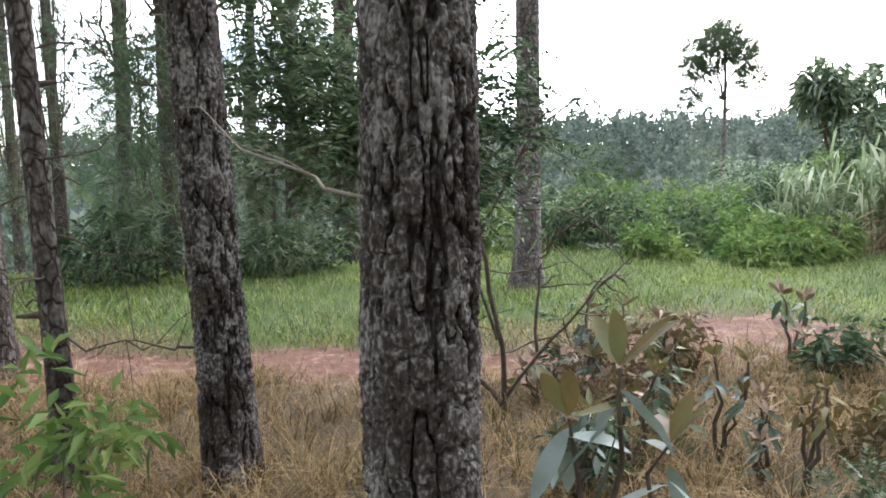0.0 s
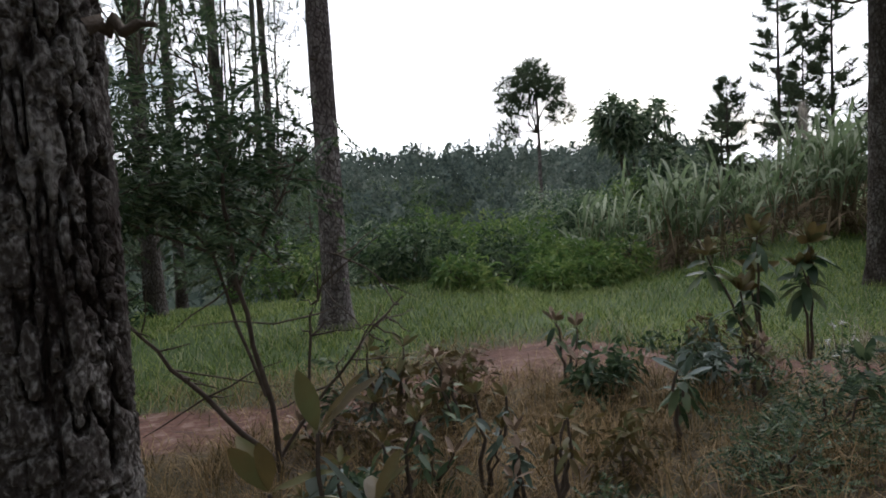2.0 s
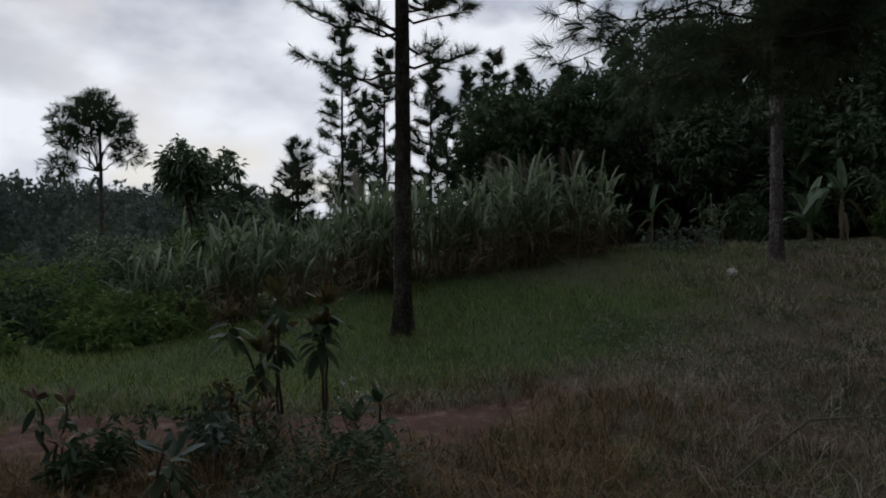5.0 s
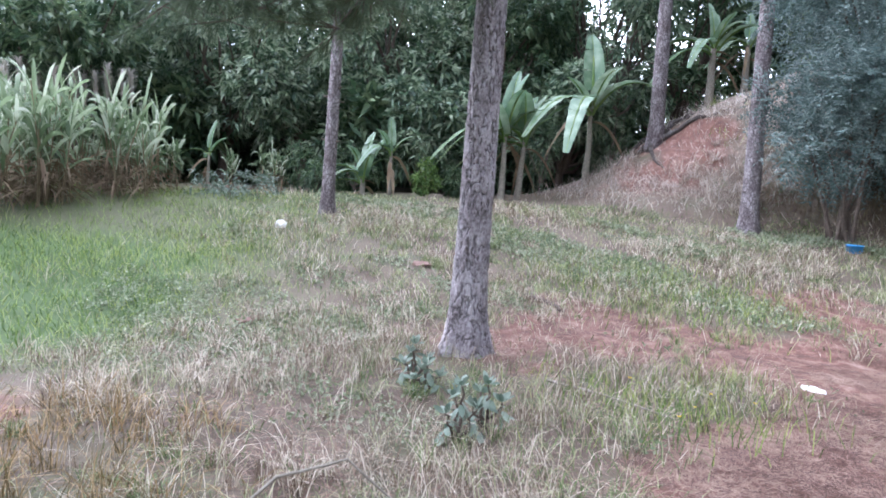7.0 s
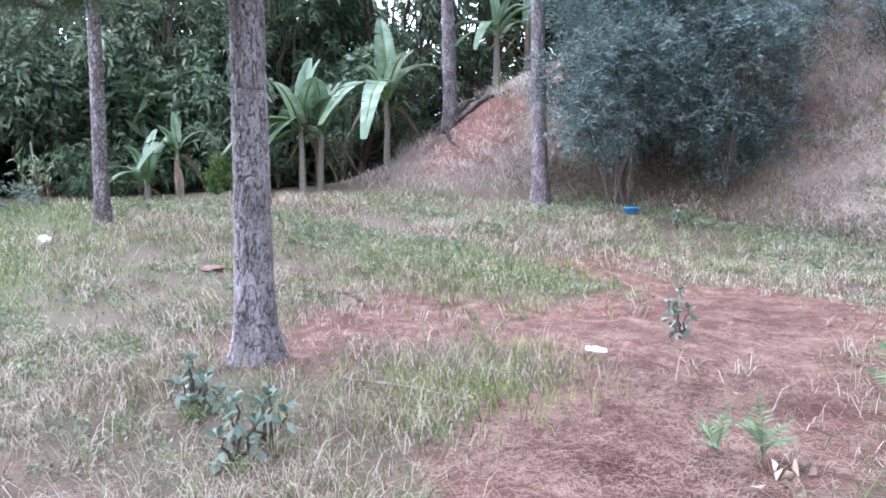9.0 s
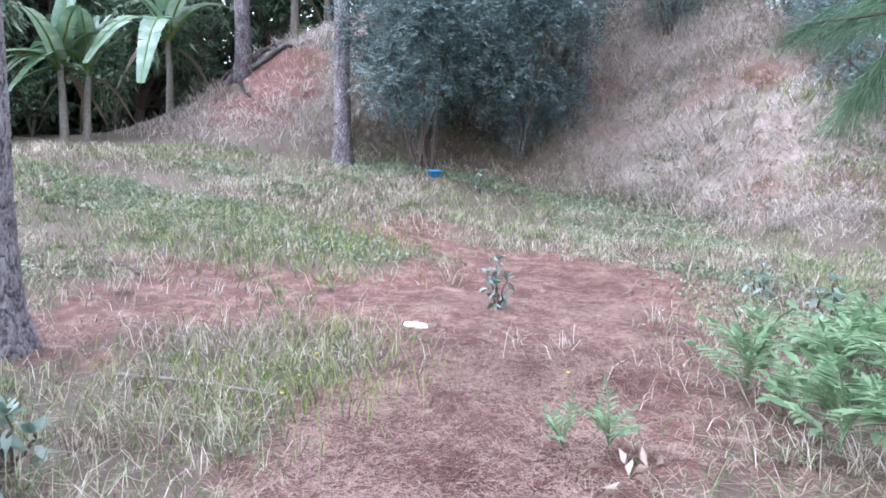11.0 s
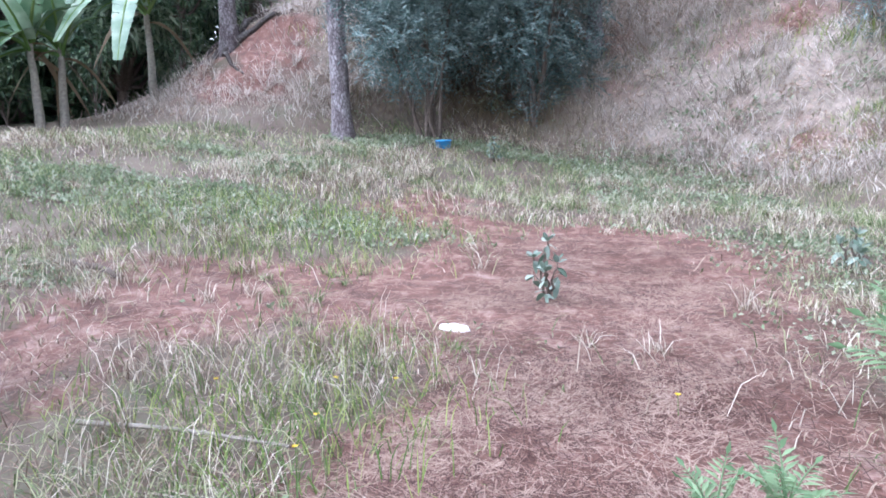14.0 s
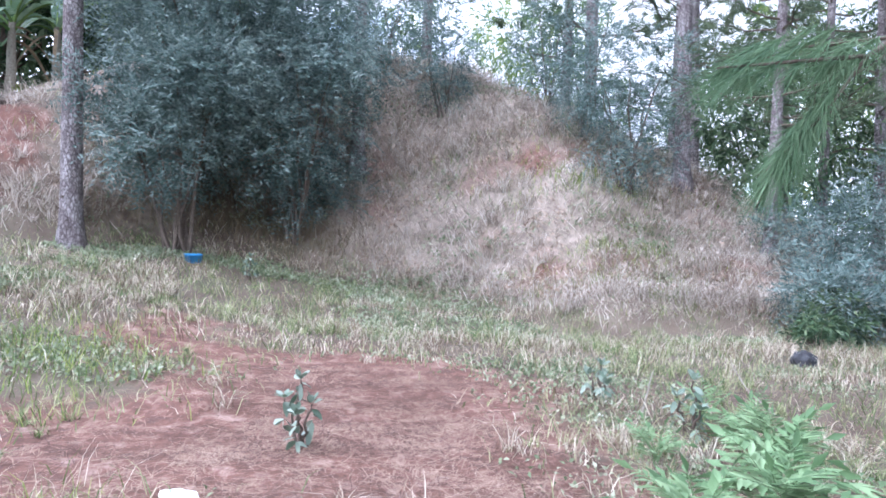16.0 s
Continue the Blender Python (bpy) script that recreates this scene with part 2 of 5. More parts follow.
DEAD_LEAF = material("dead_leaf", [(0.22, 0.15, 0.1), (0.42, 0.33, 0.26)], 10, bump=0.3, island=0.3)
YELLOW = material("yellow_petal", [(0.7, 0.5, 0.04), (0.8, 0.6, 0.08)], 9, bump=0)
# distance haze is painted into this leaf colour: paler and bluer than near leaves
FAR_LEAF_HAZY = material("far_woods", [(0.075, 0.105, 0.093), (0.145, 0.18, 0.155), (0.23, 0.265, 0.22)], 0.06, rough=0.9, bump=0, island=0.45, translucent=0.35, spec=0.05)


# ---- the lie of the land ----
def sm(v):
    v = np.clip(v, 0, 1)
    return v * v * (3 - 2 * v)


def soft(v, k=0.8):
    return k * np.logaddexp(0, np.asarray(v, float) / k)


def hump(x, y, cx, cy, r):
    return np.exp(-((x - cx) ** 2 + (y - cy) ** 2) / r ** 2)


def wave(x, y, k, seed):
    return np.sin(x * k + seed) * np.cos(y * k * 1.13 - seed * 1.7) + 0.5 * np.sin(x * k * 2.3 - y * k * 1.9 + seed * 3.1)


def bank(x, y):
    """The steep spur behind the clearing: its height above the slope."""
    n, s = 0.72 * x - 0.69 * y, -0.69 * x - 0.72 * y
    width = np.where(s < -4, 12.0, 9.0)
    top = 5.2 * np.exp(-((s + 4) / width) ** 2) * sm((17.5 + s) / 4.5)
    m = n - 16.2 + 2.2 * sm((s + 4) / 4) + 2.2 * sm((-s - 8) / 4) + 0.25 * wave(x, y, 0.55, 1.0)
    return top * (sm(m / 6.2) * 0.85 + 0.15 * np.clip(m / 6.2, 0, 1)) * (1 - 0.75 * sm((m - 7) / 12))


def ground_z(x, y):
    x, y = np.asarray(x, float), np.asarray(y, float)
    z = 0.28 * sm((x - 0.2) / 3.0) - 0.04 * np.clip(y, -3, 8) * sm((x - 2) / 4)
    u = x - 10 + 0.35 * y
    z = z + 0.17 * (soft(u) - 0.82 * soft(u - 8.5)) * (1 - 0.8 * sm((y - 9) / 12))
    v = y - 9.5 - 0.35 * soft(x - 5, 2)
    z = z - 9 * sm(v / 45) + 15 * sm((y - 45) / 75) - 2.5 * sm(-x / 25) * sm((y - 4) / 20)
    up = sm(bank(x, y) / 0.8)
    z = z + bank(x, y) + up * (0.13 * wave(x, y, 1.6, 4.0) + 0.07 * wave(x, y, 3.7, 1.3)) - 0.38 * hump(x, y, 6.2, 13.6, 2.6)
    z = z + 0.035 * wave(x, y, 0.9, 2.0) + 0.012 * wave(x, y, 3.3, 5.0)
    return z


# ---- building kit ----
def link_mesh(name, verts, faces, mat, parent=None, smooth=False, label=""):
    me = bpy.data.meshes.new(name)
    verts = np.asarray(verts, np.float32)
    faces = [np.asarray(f, np.int32) for f in (faces if isinstance(faces, (list, tuple)) else [faces])]
    faces = [f for f in faces if len(f)]
    me.vertices.add(len(verts))
    me.vertices.foreach_set("co", verts.ravel())
    loops = np.concatenate([f.ravel() for f in faces])
    sizes = np.concatenate([np.full(len(f), f.shape[1], np.int32) for f in faces])
    me.loops.add(len(loops))
    me.loops.foreach_set("vertex_index", loops)
    me.polygons.add(len(sizes))
    me.polygons.foreach_set("loop_start", np.concatenate([[0], np.cumsum(sizes)[:-1]]).astype(np.int32))
    me.polygons.foreach_set("loop_total", sizes)
    if smooth:
        me.polygons.foreach_set("use_smooth", np.ones(len(sizes), bool))
    me.update(calc_edges=True)
    me.materials.append(mat)
    ob = new(name, me)
    if parent:
        ob.parent = parent
    if label:
        tagged(ob, label)
    return ob


def thing(name, at, label, category, group="", kind="", turn=0.0):
    ob = new(name)
    ob.empty_display_size = 0.1
    ob.matrix_basis = pose(*at, 0, 0, turn)
    return tagged(ob, label, category, group, kind)


def on_ground(x, y, sink=0.0):
    return (x, y, float(ground_z(x, y)) - sink)


class Soup:
    """Gathers many small pieces into one mesh."""

    def __init__(self):
        self.v, self.q, self.t, self.n = [], [], [], 0

    def add(self, verts, quads=None, tris=None):
        verts = np.asarray(verts, np.float32).reshape(-1, 3)
        self.v.append(verts)
        if quads is not None and len(quads):
            self.q.append(np.asarray(quads, np.int32) + self.n)
        if tris is not None and len(tris):
            self.t.append(np.asarray(tris, np.int32) + self.n)
        self.n += len(verts)

    def mesh(self, name, mat, parent=None, smooth=False, label=""):
        if not self.n:
            return None
        fs = [np.concatenate(a) for a in (self.q, self.t) if a]
        return link_mesh(name, np.concatenate(self.v), fs, mat, parent, smooth, label)


def unit(v):
    return v / np.maximum(np.linalg.norm(v, axis=-1, keepdims=True), 1e-9)


def tube(soup, pts, radii, sides=6):
    """A tapering limb along points."""
    pts, radii = np.asarray(pts, float), np.asarray(radii, float)
    d = unit(np.gradient(pts, axis=0))
    ref = np.where(np.abs(d[:, 2:3]) > 0.9, [[1.0, 0, 0]], [[0, 0, 1.0]])
    a = unit(np.cross(d, ref))
    b = np.cross(d, a)
    th = np.linspace(0, 2 * np.pi, sides, endpoint=False)
    ring = pts[:, None] + radii[:, None, None] * (np.cos(th)[None, :, None] * a[:, None] + np.sin(th)[None, :, None] * b[:, None])
    n = len(pts)
    i, j = np.meshgrid(np.arange(n - 1), np.arange(sides), indexing="ij")
    k = (j + 1) % sides
    soup.add(ring.reshape(-1, 3), np.stack([i * sides + j, i * sides + k, (i + 1) * sides + k, (i + 1) * sides + j], -1).reshape(-1, 4))
    soup.add(ring[-1], tris=[(0, m, m + 1) for m in range(1, sides - 1)])


def leaves(soup, at, way, length, width, up=None, fold=0.25, droop=0.0):
    """Many leaves at once: blades folded along the midrib, from base to tip."""
    at, way = np.asarray(at, float), unit(np.asarray(way, float))
    n = len(at)
    length, width = np.broadcast_to(length, n)[:, None], np.broadcast_to(width, n)[:, None]
    if up is None:
        up = unit(np.random.normal(size=(n, 3)) + [0, 0, 1.2])
    side = unit(np.cross(way, up))
    nor = np.cross(side, way)
    down = np.array([0, 0, -1.0]) * droop * length
    mid = at + way * length * 0.45 + down * 0.25
    tip = at + way * length + down
    off = nor * width * fold
    v = np.stack([at, mid - side * width / 2 + off, tip, mid + side * width / 2 + off], 1)
    base = np.arange(n)[:, None] * 4
    soup.add(v.reshape(-1, 3), tris=np.concatenate([base + [0, 2, 1], base + [0, 3, 2]]))


def big_leaves(soup, at, way, length, width, up=None, fold=0.25, droop=0.2):
    """Large leaves with a rounded outline, a folded midrib and a bent tip."""
    at, way = np.asarray(at, float), unit(np.asarray(way, float))
    n = len(at)
    length, width = np.broadcast_to(length, n), np.broadcast_to(width, n)
    if up is None:
        up = unit(np.random.normal(size=(n, 3)) * 0.5 + [0, 0, 1.2])
    s = np.array([0, 0.12, 0.3, 0.5, 0.7, 0.86, 0.96, 1.0])
    w = np.array([0.06, 0.45, 0.85, 1.0, 0.88, 0.55, 0.22, 0.0])
    for i in range(n):
        side = unit(np.cross(way[i], up[i]))
        nor = np.cross(side, way[i])
        L, W = length[i], width[i] / 2
        p = at[i] + way[i] * L * s[:, None] + np.array([0, 0, -droop * L]) * (s ** 2)[:, None]
        e = (W * w)[:, None]
        wav = nor * e * (fold + 0.12 * np.sin(s * 9 + i))[:, None]
        v = np.stack([p - side * e + wav, p, p + side * e + wav], 1).reshape(-1, 3)
        q = [(3 * k, 3 * k + 1, 3 * k + 4, 3 * k + 3) for k in range(7)] + [(3 * k + 1, 3 * k + 2, 3 * k + 5, 3 * k + 4) for k in range(7)]
        soup.add(v, q)


def blades(soup, at, height, width, lean, bend=0.5, heading=None):
    """Grass: narrow blades of two lengths that lean and bend over."""
    at = np.asarray(at, float)
    n = len(at)
    th = np.random.uniform(0, 2 * np.pi, n) if heading is None else heading
    out = np.stack([np.cos(th), np.sin(th), np.zeros(n)], 1)
    ph = th + np.random.uniform(0.6, 2.5, n)
    side = np.stack([np.cos(ph), np.sin(ph), np.zeros(n)], 1)
    h = np.broadcast_to(height, n)[:, None]
    w = np.broadcast_to(width, n)[:, None]
    ln = np.broadcast_to(lean, n)[:, None]
    mid = at + out * h * ln * 0.45 + [0, 0, 1] * h * 0.55
    tip = at + out * h * (ln + bend * ln) + [0, 0, 1] * h * np.maximum(1 - 0.35 * ln, 0.1)
    v = np.stack([at - side * w / 2, at + side * w / 2, mid - side * w * 0.4, mid + side * w * 0.4, tip], 1)
    b = np.arange(n)[:, None] * 5
    soup.add(v.reshape(-1, 3), b + [0, 1, 3, 2], b + [2, 3, 4])


def curve(a, b, sag=0.0, n=6, wob=0.0):
    t = np.linspace(0, 1, n)[:, None]
    p = np.asarray(a, float) * (1 - t) + np.asarray(b, float) * t
    p[:, 2] += -4 * sag * (t * (1 - t))[:, 0]
    if wob:
        p[1:-1] += np.random.normal(size=(n - 2, 3)) * wob
    return p


def grain(p, seed):
    """Smooth random values from 0 to 1 over points in space."""
    c = np.floor(p).astype(np.int64)
    f = p - c
    f = f * f * (3 - 2 * f)
    total = 0.0
    for a in (0, 1):
        for b in (0, 1):
            for d in (0, 1):
                h = ((c[..., 0] + a) * 73856093) ^ ((c[..., 1] + b) * 19349663) ^ ((c[..., 2] + d) * 83492791) ^ (seed * 2654435)
                h = (h ^ (h >> 13)) & 0x7FFFFF
                h = (h * (h * 157 + 789221) + 1376312589) & 0x7FFFFFFF
                w = (f[..., 0] if a else 1 - f[..., 0]) * (f[..., 1] if b else 1 - f[..., 1]) * (f[..., 2] if d else 1 - f[..., 2])
                total = total + w * ((h >> 7) % 4096) / 4095.0
    return total


def rough_grain(p, seed, octaves=3):
    return sum(grain(p * 2.0 ** k, seed + 7 * k) * 0.5 ** k for k in range(octaves)) / sum(0.5 ** k for k in range(octaves))


def bark_relief(p, across, up, seed):
    """Height of bark at points on a stem: long furrows, cross cracks and layered flakes, with how clear of furrows it lies."""
    p = p + 0.009 * (np.stack([rough_grain(p * 22, seed + k) for k in (1, 2, 3)], -1) - 0.5)
    long = sm(np.abs(rough_grain(p * [across, across, up], seed + 4) - 0.5) / 0.075)
    cross = sm(np.abs(rough_grain(p * [across * 0.6, across * 0.6, across * 1.15], seed + 5) - 0.5) / 0.05)
    flake = rough_grain(p * [across * 2.4, across * 2.4, across * 1.7], seed + 6) * 7
    step = (np.floor(flake) + sm((flake - np.floor(flake)) / 0.35)) / 7
    lift = grain(p * [across * 0.6, across * 0.6, up], seed + 8)
    clear_of = long * (0.5 + 0.5 * cross)
    fine = rough_grain(p * [across * 5, across * 5, across * 8], seed + 9)
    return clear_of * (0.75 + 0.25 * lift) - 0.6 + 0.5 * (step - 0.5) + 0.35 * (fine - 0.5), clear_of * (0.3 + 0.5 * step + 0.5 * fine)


def trunk_mesh(name, parent, mat, height, r0, r1, lean=(0, 0), bow=(0, 0), rings=40, sides=20, rough=0.05, flare=0.5, detail=None, below=0.25, seed=1):
    """An upright pine stem with a flared foot; detail=(furrows a metre across, up, depth, stretch of height): bark in relief."""
    zs = np.linspace(-below, height, rings)
    if detail:
        zs = np.concatenate([np.linspace(-below, detail[3], rings), np.linspace(detail[3], height, 24)[1:]])
    th = np.linspace(0, 2 * np.pi, sides, endpoint=False)
    Z, T = np.meshgrid(zs, th, indexing="ij")
    k = np.clip(Z / height, 0, 1)
    r = r0 + (r1 - r0) * k + r0 * flare * np.exp(-np.maximum(Z, 0) / 0.26) * (1 + 0.28 * np.sin(T * 5 + seed))
    r = r * (1 + rough * (np.sin(T * 3 + Z * 1.3 + seed) + 0.6 * np.sin(T * 7 - Z * 4.1 + seed * 2)))
    if detail:
        across, up, depth, _ = detail
        height_of, relief = bark_relief(np.stack([r0 * np.cos(T), r0 * np.sin(T), Z], -1), across, up, seed * 31)
        r = r + depth * height_of
    x = r * np.cos(T) + lean[0] * Z + bow[0] * np.sin(np.pi * k)
    y = r * np.sin(T) + lean[1] * Z + bow[1] * np.sin(np.pi * k)
    n, s = Z.shape
    i, j = np.meshgrid(np.arange(n - 1), np.arange(s), indexing="ij")
    q = np.stack([i * s + j, i * s + (j + 1) % s, (i + 1) * s + (j + 1) % s, (i + 1) * s + j], -1).reshape(-1, 4)
    ob = link_mesh(name, np.stack([x, y, Z], -1).reshape(-1, 3), q, mat, parent, smooth=True)
    if detail:
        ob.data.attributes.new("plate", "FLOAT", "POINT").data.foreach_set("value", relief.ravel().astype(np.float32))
    return ob


def tuft(soup, at, way, n, length, width, spread):
    """Needles that spray from shoots: at and way hold one row a shoot."""
    at, way = np.repeat(at, n, 0), np.repeat(unit(np.asarray(way, float)), n, 0)
    m = len(at)
    d = unit(way + np.random.normal(size=(m, 3)) * spread)
    base = at + way * np.random.uniform(-0.6, 0.25, (m, 1)) * length
    L = length * np.random.uniform(0.7, 1.15, (m, 1))
    tip = base + d * L + np.array([0, 0, -0.12]) * L
    side = unit(np.cross(d, np.random.normal(size=(m, 3)))) * width / 2
    v = np.stack([base - side, base + side, tip], 1)
    soup.add(v.reshape(-1, 3), tris=np.arange(m * 3).reshape(-1, 3))


def pine_crown(parent, height, start, reach, whorls, per, shoots, needles, length, width, lean=(0, 0), mat=None, upturn=0.25, twig=0.03, drop=0.0, taper=0.75, gap=0.0):
    """Whorls of limbs with needle tufts, one mesh of limbs and one of needles."""
    wood, green = Soup(), Soup()
    for w in range(whorls):
        k = w / max(1, whorls - 1)
        z = start + (height - start) * k
        for b in range(per):
            if random.random() < gap:
                continue
            th = random.uniform(0, 2 * math.pi)
            L = reach * (1 - taper * k) * random.uniform(0.6, 1.15)
            o = np.array([lean[0] * z, lean[1] * z, z + random.uniform(-0.2, 0.2)])
            e = o + np.array([math.cos(th) * L, math.sin(th) * L, L * (upturn + 0.3 * k - drop * (1 - k))])
            p = curve(o, e, 0.08 * L, 6, 0.03 * L)
            tube(wood, p, np.linspace(twig * (1 - 0.5 * k), 0.006, 6), 5)
            for _ in range(shoots):
                t = random.uniform(0.35, 1.0)
                c = o * (1 - t) + e * t + np.array([0, 0, -4 * 0.08 * L * t * (1 - t)])
                side = np.array([random.gauss(0, 1), random.gauss(0, 1), random.gauss(0.3, 0.5)])
                d = unit((e - o) / L * 0.8 + side * 0.6)
                s = c + d * random.uniform(0.05, 0.32) * L * (1.25 - t)
                if needles > 24 and np.linalg.norm(s - c) > 0.12:
                    tube(wood, curve(c, s, 0.0, 3), [0.01, 0.008, 0.005], 3)
                tuft(green, s[None], d[None] + [[0, 0, 0.25]], needles, length, width, 0.55)
    tagged(wood.mesh("branchwork", TWIG, parent, True), kind="stuff")
    green.mesh("foliage", mat or NEEDLE, parent)


def tuft_crown(parent, lobes, n, length, width, needles, fork, mat=None, limb=0.05):
    """A rounded pine crown: limbs to uneven lobes, needle clumps in their shells."""
    wood, green = Soup(), Soup()
    for c, r in lobes:
        tube(wood, curve(fork, np.array(c), 0.0, 6, 0.1), np.linspace(limb, limb * 0.25, 6), 5)
        d = unit(np.random.normal(size=(n, 3)) + [0, 0, 0.25])
        p = np.array(c) + d * np.array(r) * np.random.uniform(0.55, 1.0, (n, 1))
        tuft(green, p, d + [0, 0, 0.3], needles, length, width, 0.7)
    tagged(wood.mesh("branchwork", TWIG, parent, True), kind="stuff")
    green.mesh("foliage", mat or NEEDLE, parent)


def stubs(parent, height, n, r, low=0.8, seed=0, long=0.12, lean=(0, 0)):
    """Short broken branch stubs up a stem."""
    rng = random.Random(seed)
    for _ in range(n):
        so = Soup()
        z, th, L = rng.uniform(low, height), rng.uniform(0, 2 * math.pi), rng.uniform(0.4, 1.0) * long
        d = np.array([math.cos(th), math.sin(th), rng.uniform(-0.1, 0.25)])
        o = np.array([lean[0] * z, lean[1] * z, z])
        tube(so, [o + d * r * 0.7, o + d * (r + L * 0.5), o + d * (r + L)], [0.022, 0.015, 0.009], 6)
        so.mesh("branch_stub", TWIG, parent, True)


def dead_branch(parent, a, b, r=0.012, sag=0.0, twigs=3, mat=None):
    so = Soup()
    p = curve(a, b, sag, 8, 0.02)
    tube(so, p, np.linspace(r, r * 0.3, 8), 6)
    for i in range(twigs):
        c = p[2 + (i * 2) % 5]
        d = np.random.normal(size=3) * 0.15 + (p[-1] - p[0]) * 0.12
        tube(so, curve(c, c + d, 0, 4, 0.01), np.linspace(r * 0.4, r * 0.15, 4), 4)
    return so.mesh("dead_branch", mat or TWIG, parent, True)


# ---- ground: one sheet to the horizon ----
def bare(x, y):
    """How bare of grass the red earth lies, 0 to 1."""
    x, y = np.asarray(x, float), np.asarray(y, float)
    n = 0.35 * wave(x, y, 1.7, 0.4) + 0.25 * wave(x, y, 4.1, 2.2) + 0.2 * wave(x, y, 9.0, 1.1)
    clearing = 0.9 * hump(x, y, 6.6, -2.3, 1.2) + 1.0 * hump(x, y, 9.8, -4.2, 1.7) + 0.9 * hump(x, y, 9.0, -2.2, 1.0) + 0.8 * hump(x, y, 10.2, -0.6, 1.1) + 0.5 * hump(x, y, 12.4, -3.6, 1.0) + 0.7 * hump(x, y, 8.2, -3.6, 1.2) + 0.6 * hump(x, y, 9.2, 0.6, 0.8) + 0.9 * hump(x, y, 6.2, -1.25, 0.8) + 0.5 * hump(x, y, 5.2, -0.9, 0.7)
    line = y - 5.25 + 0.62 * soft(x - 2.6, 0.4) - 0.5 * soft(x - 5.2, 0.4) + 0.12 * np.sin(x * 1.7)
    track = 1.15 * np.exp(-(line / 0.5) ** 2) * sm((x + 9) / 3) * sm((7.8 - x) / 3)
    return np.clip(1.25 * np.clip(clearing + 1.1 * track, 0, 1.2) + 0.45 * n - 0.25, 0, 1)


def green_zone(x, y):
    """Where the lush grass grows, along the cane and beyond the track."""
    return np.clip(sm((y - 5.2 + 0.4 * np.clip(x - 2, 0, 4) - 0.3 * np.sin(x * 1.3)) / 1.6) * sm((13 - x) / 3) + 0.5 * sm((y - 2.2) / 3.0) * sm((x - 7) / 3), 0, 1)


rad = np.concatenate([np.arange(0, 30, 0.22), np.geomspace(30, 1500, 90)])
ang = np.linspace(0, 2 * np.pi, 320, endpoint=False)
RR, AA = np.meshgrid(rad, ang, indexing="ij")
GX, GY = 6 + RR * np.cos(AA), 1 + RR * np.sin(AA)
GZ = ground_z(GX, GY)
far_drop = np.clip(RR - 150, 0, None)
GZ = GZ - 0.012 * far_drop
n_r, n_a = RR.shape
gi, gj = np.meshgrid(np.arange(n_r - 1), np.arange(n_a), indexing="ij")
gq = np.stack([gi * n_a + gj, (gi + 1) * n_a + gj, (gi + 1) * n_a + (gj + 1) % n_a, gi * n_a + (gj + 1) % n_a], -1).reshape(-1, 4)
GROUND_MAT = material("grassy_earth", [(0.075, 0.053, 0.04), (0.115, 0.088, 0.062), (0.07, 0.075, 0.04)], 1.6, bump=0.6, bump_scale=22, distance=0.03)
gnode, glink = GROUND_MAT.node_tree.nodes, GROUND_MAT.node_tree.links
g_attr = gnode.new("ShaderNodeAttribute")
g_attr.attribute_name = "bare_earth"
g_noise = gnode.new("ShaderNodeTexNoise")
g_noise.inputs["Scale"].default_value, g_noise.inputs["Detail"].default_value, g_noise.inputs["Roughness"].default_value = 6.0, 12, 0.68
g_red = gnode.new("ShaderNodeValToRGB")
g_red.color_ramp.elements[0].position, g_red.color_ramp.elements[0].color = 0.3, (0.07, 0.04, 0.034, 1)
g_red.color_ramp.elements[1].position, g_red.color_ramp.elements[1].color = 0.66, (0.29, 0.2, 0.165, 1)
g_red.color_ramp.elements.new(0.52).color = (0.15, 0.073, 0.052, 1)
g_co = gnode.new("ShaderNodeTexCoord")
glink.new(g_co.outputs["Object"], g_noise.inputs["Vector"])
glink.new(g_noise.outputs[0], g_red.inputs[0])
g_fac = gnode.new("ShaderNodeMath")
g_fac.operation = "MULTIPLY_ADD"
g_fac.inputs[1].default_value = 0.8
glink.new(g_noise.outputs[0], g_fac.inputs[0])
glink.new(g_attr.outputs["Fac"], g_fac.inputs[2])
g_step = gnode.new("ShaderNodeMapRange")
g_step.inputs[1].default_value, g_step.inputs[2].default_value = 0.5, 0.8
glink.new(g_fac.outputs[0], g_step.inputs[0])
g_mix = gnode.new("ShaderNodeMix")
g_mix.data_type = "RGBA"
glink.new(g_step.outputs[0], g_mix.inputs["Factor"])
old = gnode["Principled BSDF"].inputs["Base Color"].links[0].from_socket
g_lush = gnode.new("ShaderNodeAttribute")
g_lush.attribute_name = "lush"
g_moss = gnode.new("ShaderNodeMix")
g_moss.data_type = "RGBA"
g_moss.inputs[7].default_value = (0.05, 0.09, 0.022, 1)
glink.new(g_lush.outputs["Fac"], g_moss.inputs["Factor"])
glink.new(old, g_moss.inputs[6])
g_dry = gnode.new("ShaderNodeAttribute")
g_dry.attribute_name = "thatch"
g_straw = gnode.new("ShaderNodeValToRGB")
g_straw.color_ramp.elements[0].position, g_straw.color_ramp.elements[0].color = 0.35, (0.15, 0.11, 0.085, 1)
g_straw.color_ramp.elements[1].position, g_straw.color_ramp.elements[1].color = 0.65, (0.4, 0.335, 0.275, 1)
glink.new(g_noise.outputs[0], g_straw.inputs[0])
g_cover = gnode.new("ShaderNodeMix")
g_cover.data_type = "RGBA"
glink.new(g_dry.outputs["Fac"], g_cover.inputs["Factor"])
glink.new(g_moss.outputs[2], g_cover.inputs[6])
glink.new(g_straw.outputs[0], g_cover.inputs[7])
glink.new(g_cover.outputs[2], g_mix.inputs[6])
